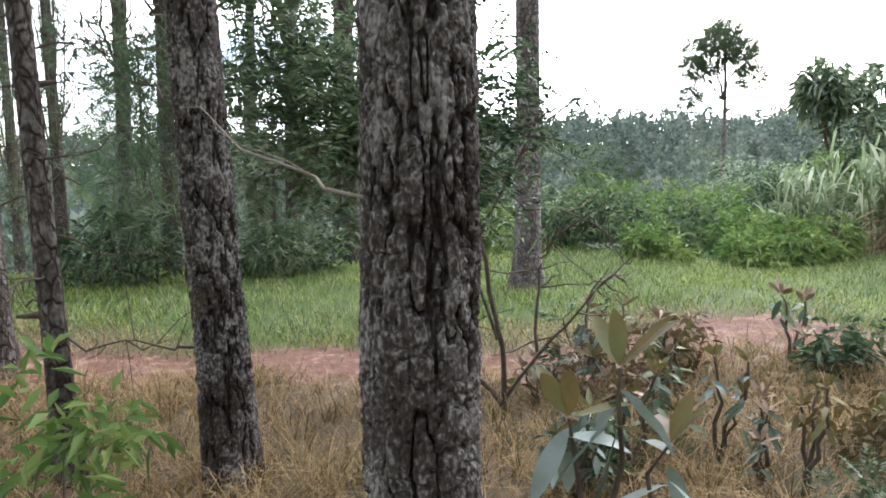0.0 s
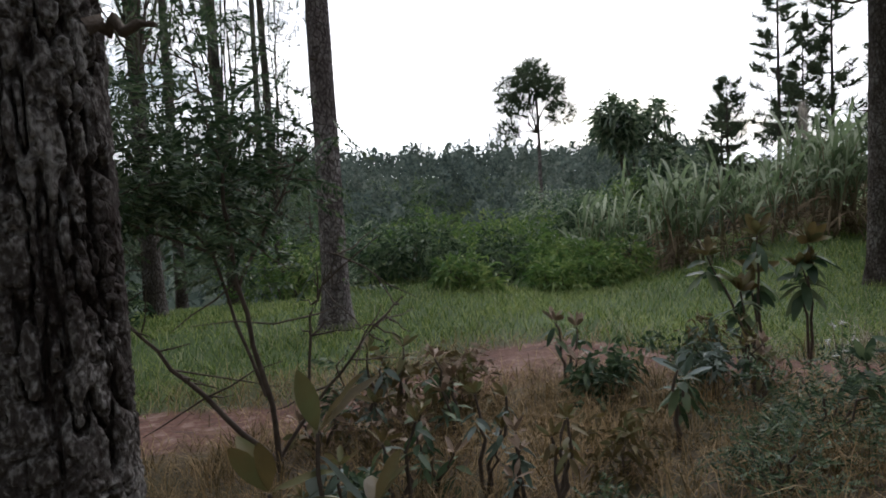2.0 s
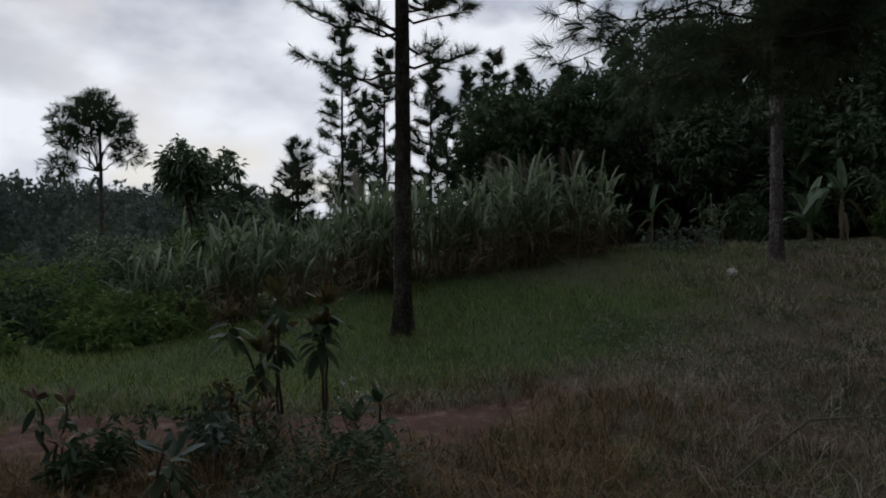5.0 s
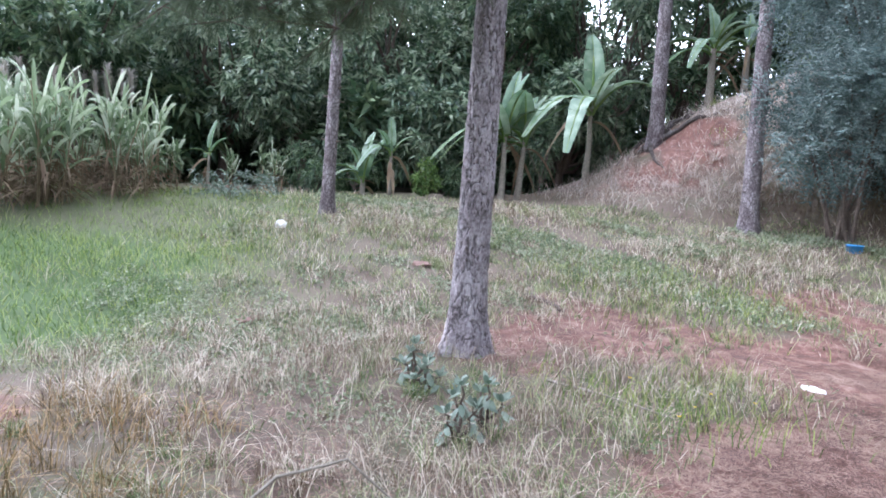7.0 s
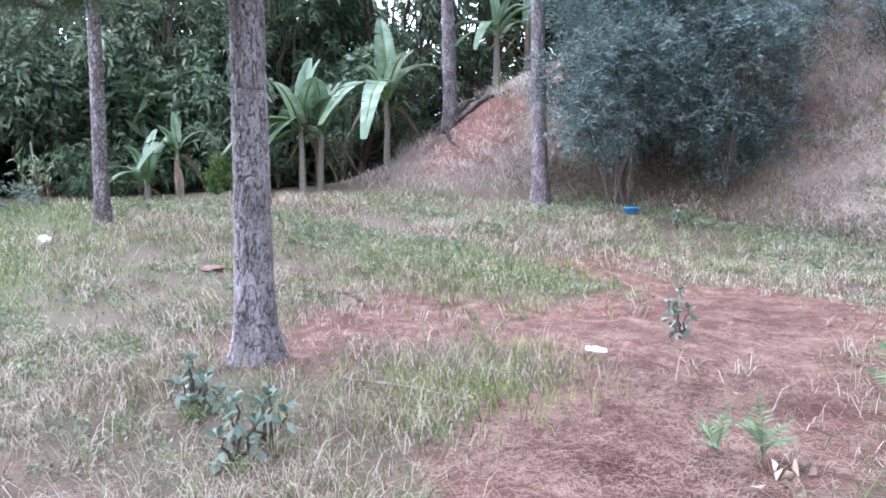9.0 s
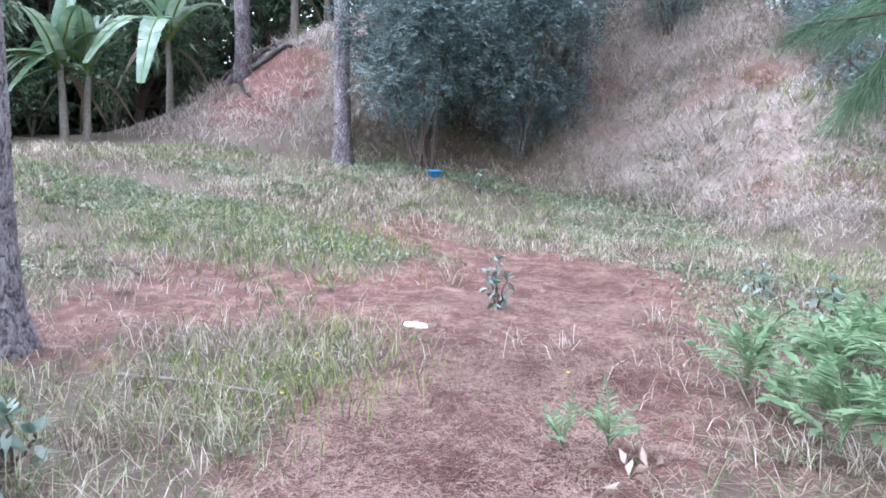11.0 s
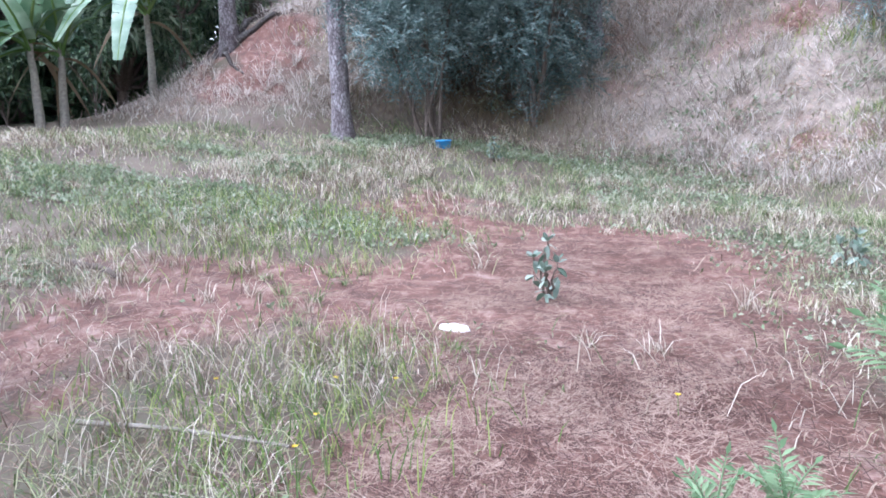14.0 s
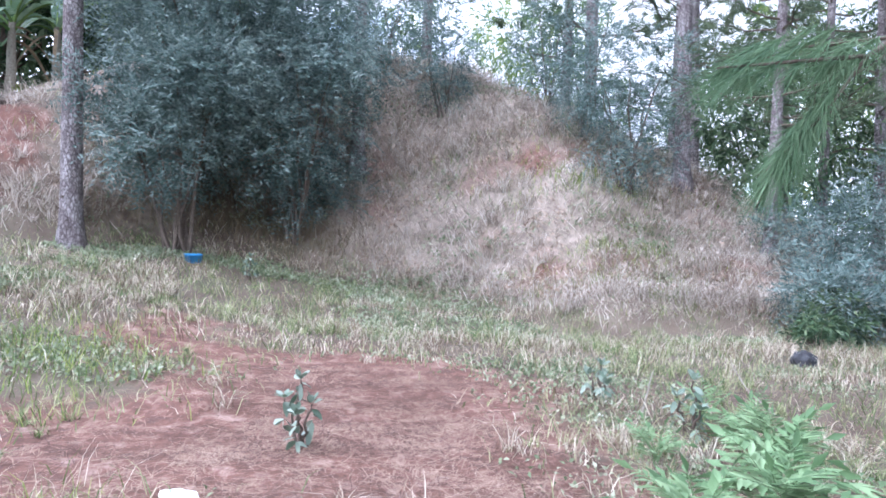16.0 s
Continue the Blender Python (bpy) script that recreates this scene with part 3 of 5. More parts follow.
glink.new(g_red.outputs[0], g_mix.inputs[7])
glink.new(g_mix.outputs[2], gnode["Principled BSDF"].inputs["Base Color"])
ground = link_mesh("ground", np.stack([GX, GY, GZ], -1).reshape(-1, 3), gq, GROUND_MAT, smooth=True)
soil = np.clip(bare(GX, GY) + 0.25 * sm(bank(GX, GY) / 1.0) * sm((wave(GX, GY, 1.8, 3.0) - 0.3) * 2), 0, 1)
scar = 1.3 * hump(GX, GY, 20.7, -2.7, 1.1) + 0.8 * hump(GX, GY, 19.4, -3.0, 0.5) + 0.8 * hump(GX, GY, 20.4, -3.6, 0.6) + 0.9 * hump(GX, GY, 19.6, -1.9, 0.5) + 0.9 * hump(GX, GY, 13.9, -12.0, 0.4) + 0.5 * hump(GX, GY, 12.6, -10.6, 0.4) + hump(GX, GY, 19.9, 8.6, 1.0)
soil = np.clip(soil + scar * (0.55 + 0.45 * np.clip(wave(GX, GY, 3.1, 0.7), -1, 1)), 0, 1)
at_ = ground.data.attributes.new("bare_earth", "FLOAT", "POINT")
at_.data.foreach_set("value", soil.ravel().astype(np.float32))
lush = np.maximum(green_zone(GX, GY) * sm((16 - np.hypot(GX - 6, GY - 6)) / 3), sm((RR - 22) / 8)) * 0.9
ground.data.attributes.new("lush", "FLOAT", "POINT").data.foreach_set("value", lush.ravel().astype(np.float32))
thatch = sm(bank(GX, GY) / 0.6) * (1 - np.clip(1.2 * hump(GX, GY, 16.9, -6.6, 1.8) + 1.2 * hump(GX, GY, 20.4, -2.9, 1.5), 0, 1)) * 0.75
ground.data.attributes.new("thatch", "FLOAT", "POINT").data.foreach_set("value", thatch.ravel().astype(np.float32))
tagged(ground, "uneven red earth with worn grass and pine litter", "ground", kind="structure")


# ---- pines ----
def pine_tree(x, y, r, height, label, mat=None, lean=(0, 0), bow=(0, 0), crown=None, stub=6, sink=0.0, detail=None, rings=40, sides=20, seed=1, flare=0.5, top=0.5):
    t = thing("pine_tree", on_ground(x, y, sink), label, "tree", "pine trees")
    trunk_mesh("trunk", t, mat or BARK, height, r, r * top, lean, bow, rings, sides, 0.03, flare, detail, seed=seed)
    if stub:
        stubs(t, min(height * 0.6, 6), stub, r * 0.9, seed=seed, lean=lean)
    if crown:
        pine_crown(t, height, lean=lean, **crown)
    return t


CROWN = dict(start=5.5, reach=2.9, whorls=10, per=5, shoots=13, needles=36, length=0.24, width=0.011)
HIGH = dict(CROWN, start=6.5, reach=3.0, needles=12, width=0.03)
OVER = dict(CROWN, needles=14, width=0.026)
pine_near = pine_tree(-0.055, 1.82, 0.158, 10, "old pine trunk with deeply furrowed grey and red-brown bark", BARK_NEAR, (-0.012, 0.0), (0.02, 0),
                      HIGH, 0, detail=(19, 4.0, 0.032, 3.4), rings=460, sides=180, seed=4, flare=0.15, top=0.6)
for a, b, r in (((0.12, -0.05, 1.95), (0.27, -0.05, 1.96), 0.022), ((-0.1, 0.0, 2.32), (-0.24, -0.03, 2.34), 0.025), ((-0.1, -0.08, 1.43), (-0.8, 0.43, 1.72), 0.0055)):
    dead_branch(pine_near, a, b, r, 0.03 if r < 0.02 else 0, 1 if r < 0.02 else 0, TWIG_PALE if r < 0.02 else TWIG)
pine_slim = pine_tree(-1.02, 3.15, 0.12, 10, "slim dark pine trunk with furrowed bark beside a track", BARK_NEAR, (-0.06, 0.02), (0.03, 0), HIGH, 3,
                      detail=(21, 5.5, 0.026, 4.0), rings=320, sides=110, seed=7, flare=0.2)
for a, b in (((-0.05, 0, 0.72), (-0.42, -0.1, 0.75)), ((-0.1, 0, 1.75), (-0.6, 0.1, 2.1)), ((-0.1, 0, 2.3), (-0.5, -0.2, 2.6))):
    dead_branch(pine_slim, a, b, 0.01, 0.03, 3)
pine_thin = pine_tree(-1.83, 3.2, 0.058, 9, "thin dark pine trunk with many dead twigs", BARK_DARK, (-0.05, 0), (0.02, 0), HIGH, 6, seed=9, rings=60)
for k in range(12):
    z = 0.7 + 0.17 * k
    th = 2.4 * k
    dead_branch(pine_thin, (-0.05 * z, 0, z), (-0.05 * z + 0.55 * math.cos(th), 0.4 * math.sin(th), z + 0.12 * math.sin(k * 1.7)), 0.007, 0.03, 4)
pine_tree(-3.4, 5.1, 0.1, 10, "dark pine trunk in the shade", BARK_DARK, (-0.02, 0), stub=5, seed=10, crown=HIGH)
pine_e = pine_tree(1.07, 8.57, 0.165, 13, "tall straight pine with grey bark and branch stubs", BARK, (-0.008, 0), stub=9, seed=12, sides=28, rings=60, crown=dict(HIGH, start=7.5))
pine_b = pine_tree(8.36, 7.76, 0.145, 10, "young pine with dark bark standing in green grass", BARK_DARK, (0.0, 0), stub=4, seed=13, sides=28, rings=60,
                   crown=dict(CROWN, start=4.0, reach=1.6, whorls=12, per=5, shoots=18, needles=30, length=0.2))
pine_c = pine_tree(15.2, 4.34, 0.125, 11, "slender pine with pale grey bark on the grass edge", BARK, (0.01, 0), stub=6, seed=14, sides=28, rings=60, crown=dict(CROWN, start=5.4))
pine_d = pine_tree(8.75, 0.85, 0.16, 11, "pine with plated grey-brown bark and flared foot in the clearing", BARK_PLATED, (0.004, 0), stub=3, seed=15,
                   detail=(23, 8.5, 0.017, 4.6), rings=420, sides=130, flare=0.62, crown=dict(OVER, start=4.4, reach=3.2, whorls=10))
pine_g = pine_tree(17.4, -4.0, 0.18, 12, "pine at the foot of the bank with dark lower bark", BARK, (0.0, 0), (0.12, 0.05), stub=5, seed=16, sides=28, rings=60, crown=dict(OVER, start=7))
pine_g2 = pine_tree(18.4, -4.25, 0.11, 12, "slim pine behind a feathery bush", BARK, (0.015, 0), stub=3, seed=17, crown=dict(OVER, start=7))
pine_f = pine_tree(21.5, -2.57, 0.2, 12, "pine on the bank edge with bare spreading roots", BARK, (0.0, 0.01), stub=5, seed=18, sides=28, rings=60, crown=dict(OVER, start=7), flare=0.35)
rng = random.Random(5)
for th, L in ((0.2, 1.3), (-2.2, 1.6), (-0.7, 1.1), (2.6, 1.4), (-1.5, 1.9), (1.4, 0.9)):
    so = Soup()
    pts = []
    for i in range(8):
        d = 0.15 + L * i / 7
        px, py = 21.5 + math.cos(th + 0.08 * i) * d, -2.57 + math.sin(th + 0.08 * i) * d
        pts.append((px - 21.5, py + 2.57, float(ground_z(px, py)) - float(ground_z(21.5, -2.57)) + 0.1 * (1 - i / 7) + 0.03 * math.sin(i * 2.1)))
    tube(so, pts, np.linspace(0.085, 0.025, 8), 7)
    so.mesh("root", BARK_DARK, pine_f, True)
pine_i = pine_tree(17.26, -9.73, 0.15, 11, "pine with pale bark on the dry bank", BARK, (0.02, -0.01), stub=5, seed=19, sides=24, rings=50, crown=dict(OVER, start=7.5))
pine_h = pine_tree(11.95, -14.4, 0.17, 12, "pine on the shoulder of the bank", BARK, (0.01, 0), stub=4, seed=20, sides=24, rings=50, crown=dict(OVER, start=5))
for k, (x, y, r, h) in enumerate(((14.6, -14.8, 0.17, 12), (13.2, -17.5, 0.15, 12), (10.0, -14.2, 0.12, 9), (10.1, -17.4, 0.11, 11), (9.0, -17.6, 0.13, 11), (16.4, -16.2, 0.15, 12), (19.8, -14.0, 0.16, 11),
                                  (12.0, -20.5, 0.16, 13), (21.5, -11.5, 0.15, 11), (15.2, -20.0, 0.16, 13), (9.2, -21.5, 0.15, 12), (7.0, -15.0, 0.14, 11), (7.6, -18.5, 0.15, 12))):
    pine_tree(x, y, r, h, "pine in the wood behind the bank", BARK, (0.02 * math.sin(k * 2.0), 0.02 * math.cos(k)), stub=2, seed=30 + k, rings=24, sides=12,
              crown=dict(CROWN, start=2.6, reach=2.4, whorls=11, per=5, shoots=10, needles=22, length=0.3, width=0.018, gap=0.1))
# the pine wood beyond the track
for k, (x, y, r, h) in enumerate(((-4.6, 11.5, 0.14, 12), (-3.0, 13.5, 0.15, 13), (-6.5, 14.0, 0.16, 13), (-1.6, 12.0, 0.14, 12), (-0.6, 15.5, 0.14, 12), (-8.0, 11.0, 0.15, 12), (-5.2, 18.5, 0.15, 13), (-2.2, 19.0, 0.15, 13),
                                  (0.4, 20.0, 0.14, 13), (-9.5, 17.0, 0.16, 13), (-7.4, 22.0, 0.15, 14), (-3.8, 24.0, 0.16, 14), (-11.5, 13.0, 0.15, 12), (-6.0, 8.6, 0.12, 10), (-12.5, 20.0, 0.16, 13), (-0.2, 25.0, 0.15, 14))):
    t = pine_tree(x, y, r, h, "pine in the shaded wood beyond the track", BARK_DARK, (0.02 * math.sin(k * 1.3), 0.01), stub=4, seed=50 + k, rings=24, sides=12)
    np.random.seed(800 + k)
    low = 1.3 if y > 15 else 2.6
    tuft_crown(t, [((math.cos(2.4 * i) * q, math.sin(2.4 * i) * q, low + (h - low) * (i + 0.5) / 14), (0.95, 0.95, 0.5)) for i in range(14) for q in (1.5 * (1 - i / 20) * random.uniform(0.5, 1.2),)],
               42, 0.3, 0.02, 9, np.array([0, 0, low + 1.5]), limb=0.03)

for k, (x, y, h) in enumerate(((-3.6, 9.6, 3.4), (-5.4, 12.4, 4.2), (-2.2, 14.4, 4.6), (-7.2, 15.4, 5.0), (-9.6, 10.6, 4.4), (-0.8, 17.6, 4.8), (-4.2, 17.0, 5.0), (1.4, 23.0, 5.5), (-11.0, 16.0, 5.2))):
    t = thing("young_pine", on_ground(x, y, 0.05), "young pine with soft grey-green needles in the wood", "tree", "young pines")
    trunk_mesh("trunk", t, BARK_DARK, h, 0.06, 0.015, rings=12, sides=8)
    np.random.seed(840 + k)
    tuft_crown(t, [((math.cos(2.4 * i) * q, math.sin(2.4 * i) * q, 0.6 + (h - 0.6) * (i + 0.5) / 13), (0.6, 0.6, 0.4)) for i in range(13) for q in (1.1 * (1 - i / 14) * random.uniform(0.6, 1.2),)],
               34, 0.28, 0.016, 10, np.array([0, 0, 0.9]), NEEDLE_SOFT if k % 2 else NEEDLE, 0.02)

# unseen pines added behind the path, with dense crowns to shade it from above
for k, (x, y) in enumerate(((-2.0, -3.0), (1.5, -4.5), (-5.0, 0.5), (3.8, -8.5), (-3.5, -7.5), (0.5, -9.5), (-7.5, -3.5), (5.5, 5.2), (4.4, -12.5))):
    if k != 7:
        pine_tree(x, y, 0.14, 11, "unseen pine added behind the path to shade it", BARK_DARK, stub=2, seed=90 + k, rings=20, sides=12, crown=dict(CROWN, start=4.5, reach=3.4, shoots=12, needles=12, length=0.35, width=0.045))

# far pines against the sky
FAR = dict(start=2.0, reach=2.6, whorls=24, per=5, shoots=9, needles=9, length=0.42, width=0.05, twig=0.05, taper=0.8, upturn=0.2)
for k, (x, y, top) in enumerate(((25.3, 34.2, 7.6), (27.4, 32.6, 14.9), (29.3, 30.9, 13.0), (31.3, 28.9, 12.8), (32.9, 27.1, 12.0), (33.8, 26.0, 13.0), (34.9, 24.6, 12.2), (36.5, 22.5, 12.0), (26.2, 36.0, 6.5), (23.2, 37.0, 5.2), (30.2, 34.0, 11.0), (34.0, 30.0, 10.5))):
    z = float(ground_z(x, y))
    t = thing("pine_tree", (x, y, z - 0.1), "dark conical pine far beyond the sugarcane", "tree", "far pines")
    trunk_mesh("trunk", t, BARK_DARK, top - z, 0.16, 0.03, rings=10, sides=8)
    pine_crown(t, top - z, **dict(FAR, start=0.16 * (top - z), reach=2.5 if top > 9 else 2.9, shoots=9 if top > 9 else 6, gap=0.15, needles=11, length=0.5))
lone_z = float(ground_z(15.0, 37.4))
lone = thing("pine_tree", (15.0, 37.4, lone_z - 0.2), "tall lone pine with a rounded crown above the woods", "tree", "far pines")
trunk_mesh("trunk", lone, BARK, 9.0 - lone_z, 0.2, 0.06, (0.01, 0), (0.15, 0), rings=14, sides=8)
np.random.seed(41)
tuft_crown(lone, [((math.cos(a) * r, math.sin(a) * r, z - lone_z), (0.95, 0.95, 0.75)) for a, r, z in ((0.2, 1.3, 8.3), (1.5, 1.2, 8.9), (2.7, 1.5, 8.2), (4.0, 1.3, 8.6), (5.2, 1.3, 7.6), (0.9, 0.4, 9.2), (3.3, 1.6, 7.1), (2.0, 1.2, 7.2), (5.9, 1.5, 6.6), (3.0, 1.7, 5.7), (4.6, 0.5, 8.0))],
           150, 0.34, 0.034, 11, np.array([0.05, 0, 5.6 - lone_z]))


# ---- plants: one function a kind ----
def strip(soup, base, way, length, width, droop, segs=5, twist=0.0):
    """One long arching blade."""
    base, way = np.asarray(base, float), unit(np.asarray(way, float))
    s = np.linspace(0, 1, segs + 1)
    flat = way * [1, 1, 0]
    p = base + way * length * s[:, None] + np.stack([flat[0] * 0.2 * s ** 2, flat[1] * 0.2 * s ** 2, -droop * s ** 2.2], 1) * length
    side = unit(np.cross(way, [0, 0, 1.0]) + 1e-6 + np.array([0, 0, twist]))
    w = width * np.minimum(1, 3.5 * (1 - s)) * np.minimum(1, 0.5 + 2.5 * s) / 2
    v = np.stack([p - side * w[:, None], p + side * w[:, None]], 1).reshape(-1, 3)
    q = [(2 * i, 2 * i + 1, 2 * i + 3, 2 * i + 2) for i in range(segs)]
    soup.add(v, q)


def cloud(n, lobes, shell=0.35):
    """Points in the outer shell of several lobes (centre, radii), with their outward ways."""
    cs = np.array([l[0] for l in lobes], float)
    rs = np.array([l[1] for l in lobes], float)
    pick = np.random.choice(len(lobes), n, p=(rs.prod(1) ** 0.67) / (rs.prod(1) ** 0.67).sum())
    d = unit(np.random.normal(size=(n, 3)))
    k = 1 - shell * np.random.uniform(0, 1, (n, 1)) ** 1.5
    k = k * (1 + 0.14 * np.sin(d[:, :1] * 5 + pick[:, None]) * np.cos(d[:, 1:2] * 6 + d[:, 2:] * 4))
    return cs[pick] + d * rs[pick] * k, d


def lobes_in(r, h, n, base=0.35, seed=0, core=0.75, small=0.32, large=0.52):
    rng = random.Random(seed)
    out = [((0, 0, h * (0.5 + base / 2)), (r * core, r * core, h * (1 - base) / 2 * core / 0.75))]
    for i in range(n):
        th, k = 2 * math.pi * i / n + rng.uniform(-0.4, 0.4), rng.uniform(0.45, 0.75)
        q = rng.uniform(small, large) * r
        out.append(((math.cos(th) * r * k, math.sin(th) * r * k, h * rng.uniform(base + 0.05, 0.85 if core > 0.6 else 0.93)), (q, q, q * rng.uniform(0.7, 1.0))))
    return out


def broad_tree(name, x, y, r, h, n, leaf, mat, label, base=0.3, lobes=9, seed=1, trunk=0.14, z=None, cluster=7, droop=0.35, width=0.26, category="tree", group="", shell=0.4, core=0.75, small=0.32, large=0.52):
    """A leafy tree or shrub: forked limbs and a crown of leaf clusters in uneven lobes."""
    t = thing(name, on_ground(x, y, 0.05) if z is None else (x, y, z), label, category, group)
    np.random.seed(seed)
    L = lobes_in(r, h, lobes, base, seed, core, small, large)
    wood = Soup()
    fork = np.array([0, 0, h * base * 0.7])
    tube(wood, curve((0, 0, -0.1), fork, 0, 5, 0.02), np.linspace(trunk, trunk * 0.75, 5), 8)
    for c, rr in L:
        tube(wood, curve(fork, np.array(c) + [0, 0, 0.3 * rr[2]], 0.0, 6, 0.05 * r), np.linspace(trunk * 0.5, trunk * 0.1, 6), 5)
    wood.mesh("trunk", TWIG, t, True)
    c, d = cloud(max(1, n // cluster), L, shell)
    c, d = np.repeat(c, cluster, 0), np.repeat(d, cluster, 0)
    way = unit(d * 0.7 + np.random.normal(size=d.shape) * 0.75 + [0, 0, 0.1])
    so = Soup()
    leaves(so, c + np.random.normal(size=c.shape) * leaf * 0.25, way, leaf * np.random.uniform(0.7, 1.2, len(c)), leaf * width, droop=droop)
    so.mesh("crown", mat, t)
    return t


def sprays(name, x, y, r, h, n, mat, label, base=0.1, seed=2, spray=0.35, leaflet=0.05, stems=9, lobes=10, pairs=9, z=None, wood_mat=None, category="bush"):
    """A bush of feathery sprays: stems and many fine pinnate fronds."""
    t = thing(name, on_ground(x, y, 0.05) if z is None else (x, y, z), label, category)
    np.random.seed(seed)
    L = lobes_in(r, h, lobes, base, seed)
    wood = Soup()
    for c, rr in L[:stems]:
        tube(wood, curve((random.uniform(-0.15, 0.15) * r, random.uniform(-0.15, 0.15) * r, -0.05), np.array(c) + [0, 0, rr[2] * 0.4], -0.05 * h, 7, 0.03 * r), np.linspace(0.02 * h * 0.5, 0.006, 7), 5)
    tagged(wood.mesh("stemwork", wood_mat or TWIG, t, True), kind="stuff")
    c, d = cloud(n, L, 0.45)
    way = unit(d * 0.8 + np.random.normal(size=d.shape) * 0.5 - [0, 0, 0.1])
    side = unit(np.cross(way, np.random.normal(size=way.shape) * 0.4 + [0, 0, 1.0]))
    s = np.linspace(0.1, 1, pairs)
    at = c[:, None] + way[:, None] * (s * spray)[None, :, None] + np.array([0, 0, -0.18]) * spray * (s ** 2)[None, :, None]
    so = Soup()
    for sgn in (-1, 1):
        w = unit(side[:, None] * sgn + way[:, None] * 0.55 + np.random.normal(size=at.shape) * 0.12)
        leaves(so, at.reshape(-1, 3), w.reshape(-1, 3), leaflet * 1.6, leaflet * 0.42, fold=0.1)
    so.mesh("foliage", mat, t)
    return t


def frond_plant(x, y, label, n=12, length=0.4, rise=0.35, pairs=8, leaflet=0.09, mat=None, seed=3, stem=0.1, name="fern", category="plant", group="", z=None):
    """Fronds that arch from one foot, each with paired leaflets; every frond a part."""
    t = thing(name, on_ground(x, y) if z is None else (x, y, z), label, category, group)
    np.random.seed(seed)
    for i in range(n):
        so = Soup()
        th = 2.4 * i + np.random.uniform(-0.3, 0.3)
        el = np.random.uniform(0.3, 1.3)
        way = np.array([math.cos(th) * math.cos(el), math.sin(th) * math.cos(el), math.sin(el)])
        L = length * np.random.uniform(0.7, 1.15)
        s = np.linspace(0, 1, pairs + 3)
        p = np.array([0, 0, stem * np.random.uniform(0.2, 1)]) + way * L * s[:, None] + np.array([0, 0, rise * 0.3]) * s[:, None] - np.array([0, 0, 0.4]) * L * (s ** 2)[:, None]
        tube(so, p, np.linspace(0.005, 0.0015, len(s)), 3)
        side = unit(np.cross(way, [0, 0, 1.0]))
        c = p[3:]
        size = leaflet * np.sin(np.pi * (0.25 + 0.7 * s[3:]))
        for sgn in (-1, 1):
            w = unit(np.array(side * sgn)[None] + unit(np.gradient(p, axis=0))[3:] * 0.7 + np.random.normal(size=c.shape) * 0.1)
            leaves(so, c, w, size * 1.5, size * 0.4, up=np.tile([0, 0, 1.0], (len(c), 1)), fold=0.12, droop=0.2)
        leaves(so, p[-1:], (p[-1:] - p[-2:-1]), leaflet, leaflet * 0.35)
        so.mesh("frond", mat or LEAF_FERN, t)
    return t


def whorl_shrub(x, y, tops, label, leaf=0.2, n_up=8, n_low=7, up_mat=None, low_mat=None, seed=4, name="shrub", z=None, width=0.3, group="", foot=(0, 0)):
    """Bare stems, each ending in a whorl of big leaves: young ones upright, old ones hanging."""
    t = thing(name, on_ground(x, y) if z is None else (x, y, z), label, "shrub", group)
    np.random.seed(seed)
    for dx, dy, h in tops:
        wood, young, oldl = Soup(), Soup(), Soup()
        p = curve((foot[0], foot[1], 0), (dx, dy, h), -0.04 * h, 7, 0.015)
        tube(wood, p, np.linspace(0.013, 0.006, 7), 6)
        wood.mesh("stem", TWIG, t, True)
        top = p[-1]
        th = np.arange(n_up) * 2.4 + np.random.uniform(0, 6)
        el = np.random.uniform(0.35, 1.25, n_up)
        w = np.stack([np.cos(th) * np.cos(el), np.sin(th) * np.cos(el), np.sin(el)], 1)
        big_leaves(young, top + w * 0.01, w, leaf * np.random.uniform(0.65, 1.1, n_up), leaf * width, fold=0.3, droop=0.1)
        young.mesh("young_foliage", up_mat or LEAF_BRONZE, t)
        th = np.arange(n_low) * 2.4 + np.random.uniform(0, 6)
        el = np.random.uniform(-0.9, 0.3, n_low)
        w = np.stack([np.cos(th) * np.cos(el), np.sin(th) * np.cos(el), np.sin(el)], 1)
        big_leaves(oldl, top - [0, 0, 1] * np.random.uniform(0.02, 0.18, (n_low, 1)), w, leaf * np.random.uniform(0.8, 1.15, n_low), leaf * width * 1.15, fold=0.2, droop=0.35)
        oldl.mesh("old_foliage", low_mat or LEAF_DARK, t)
    return t


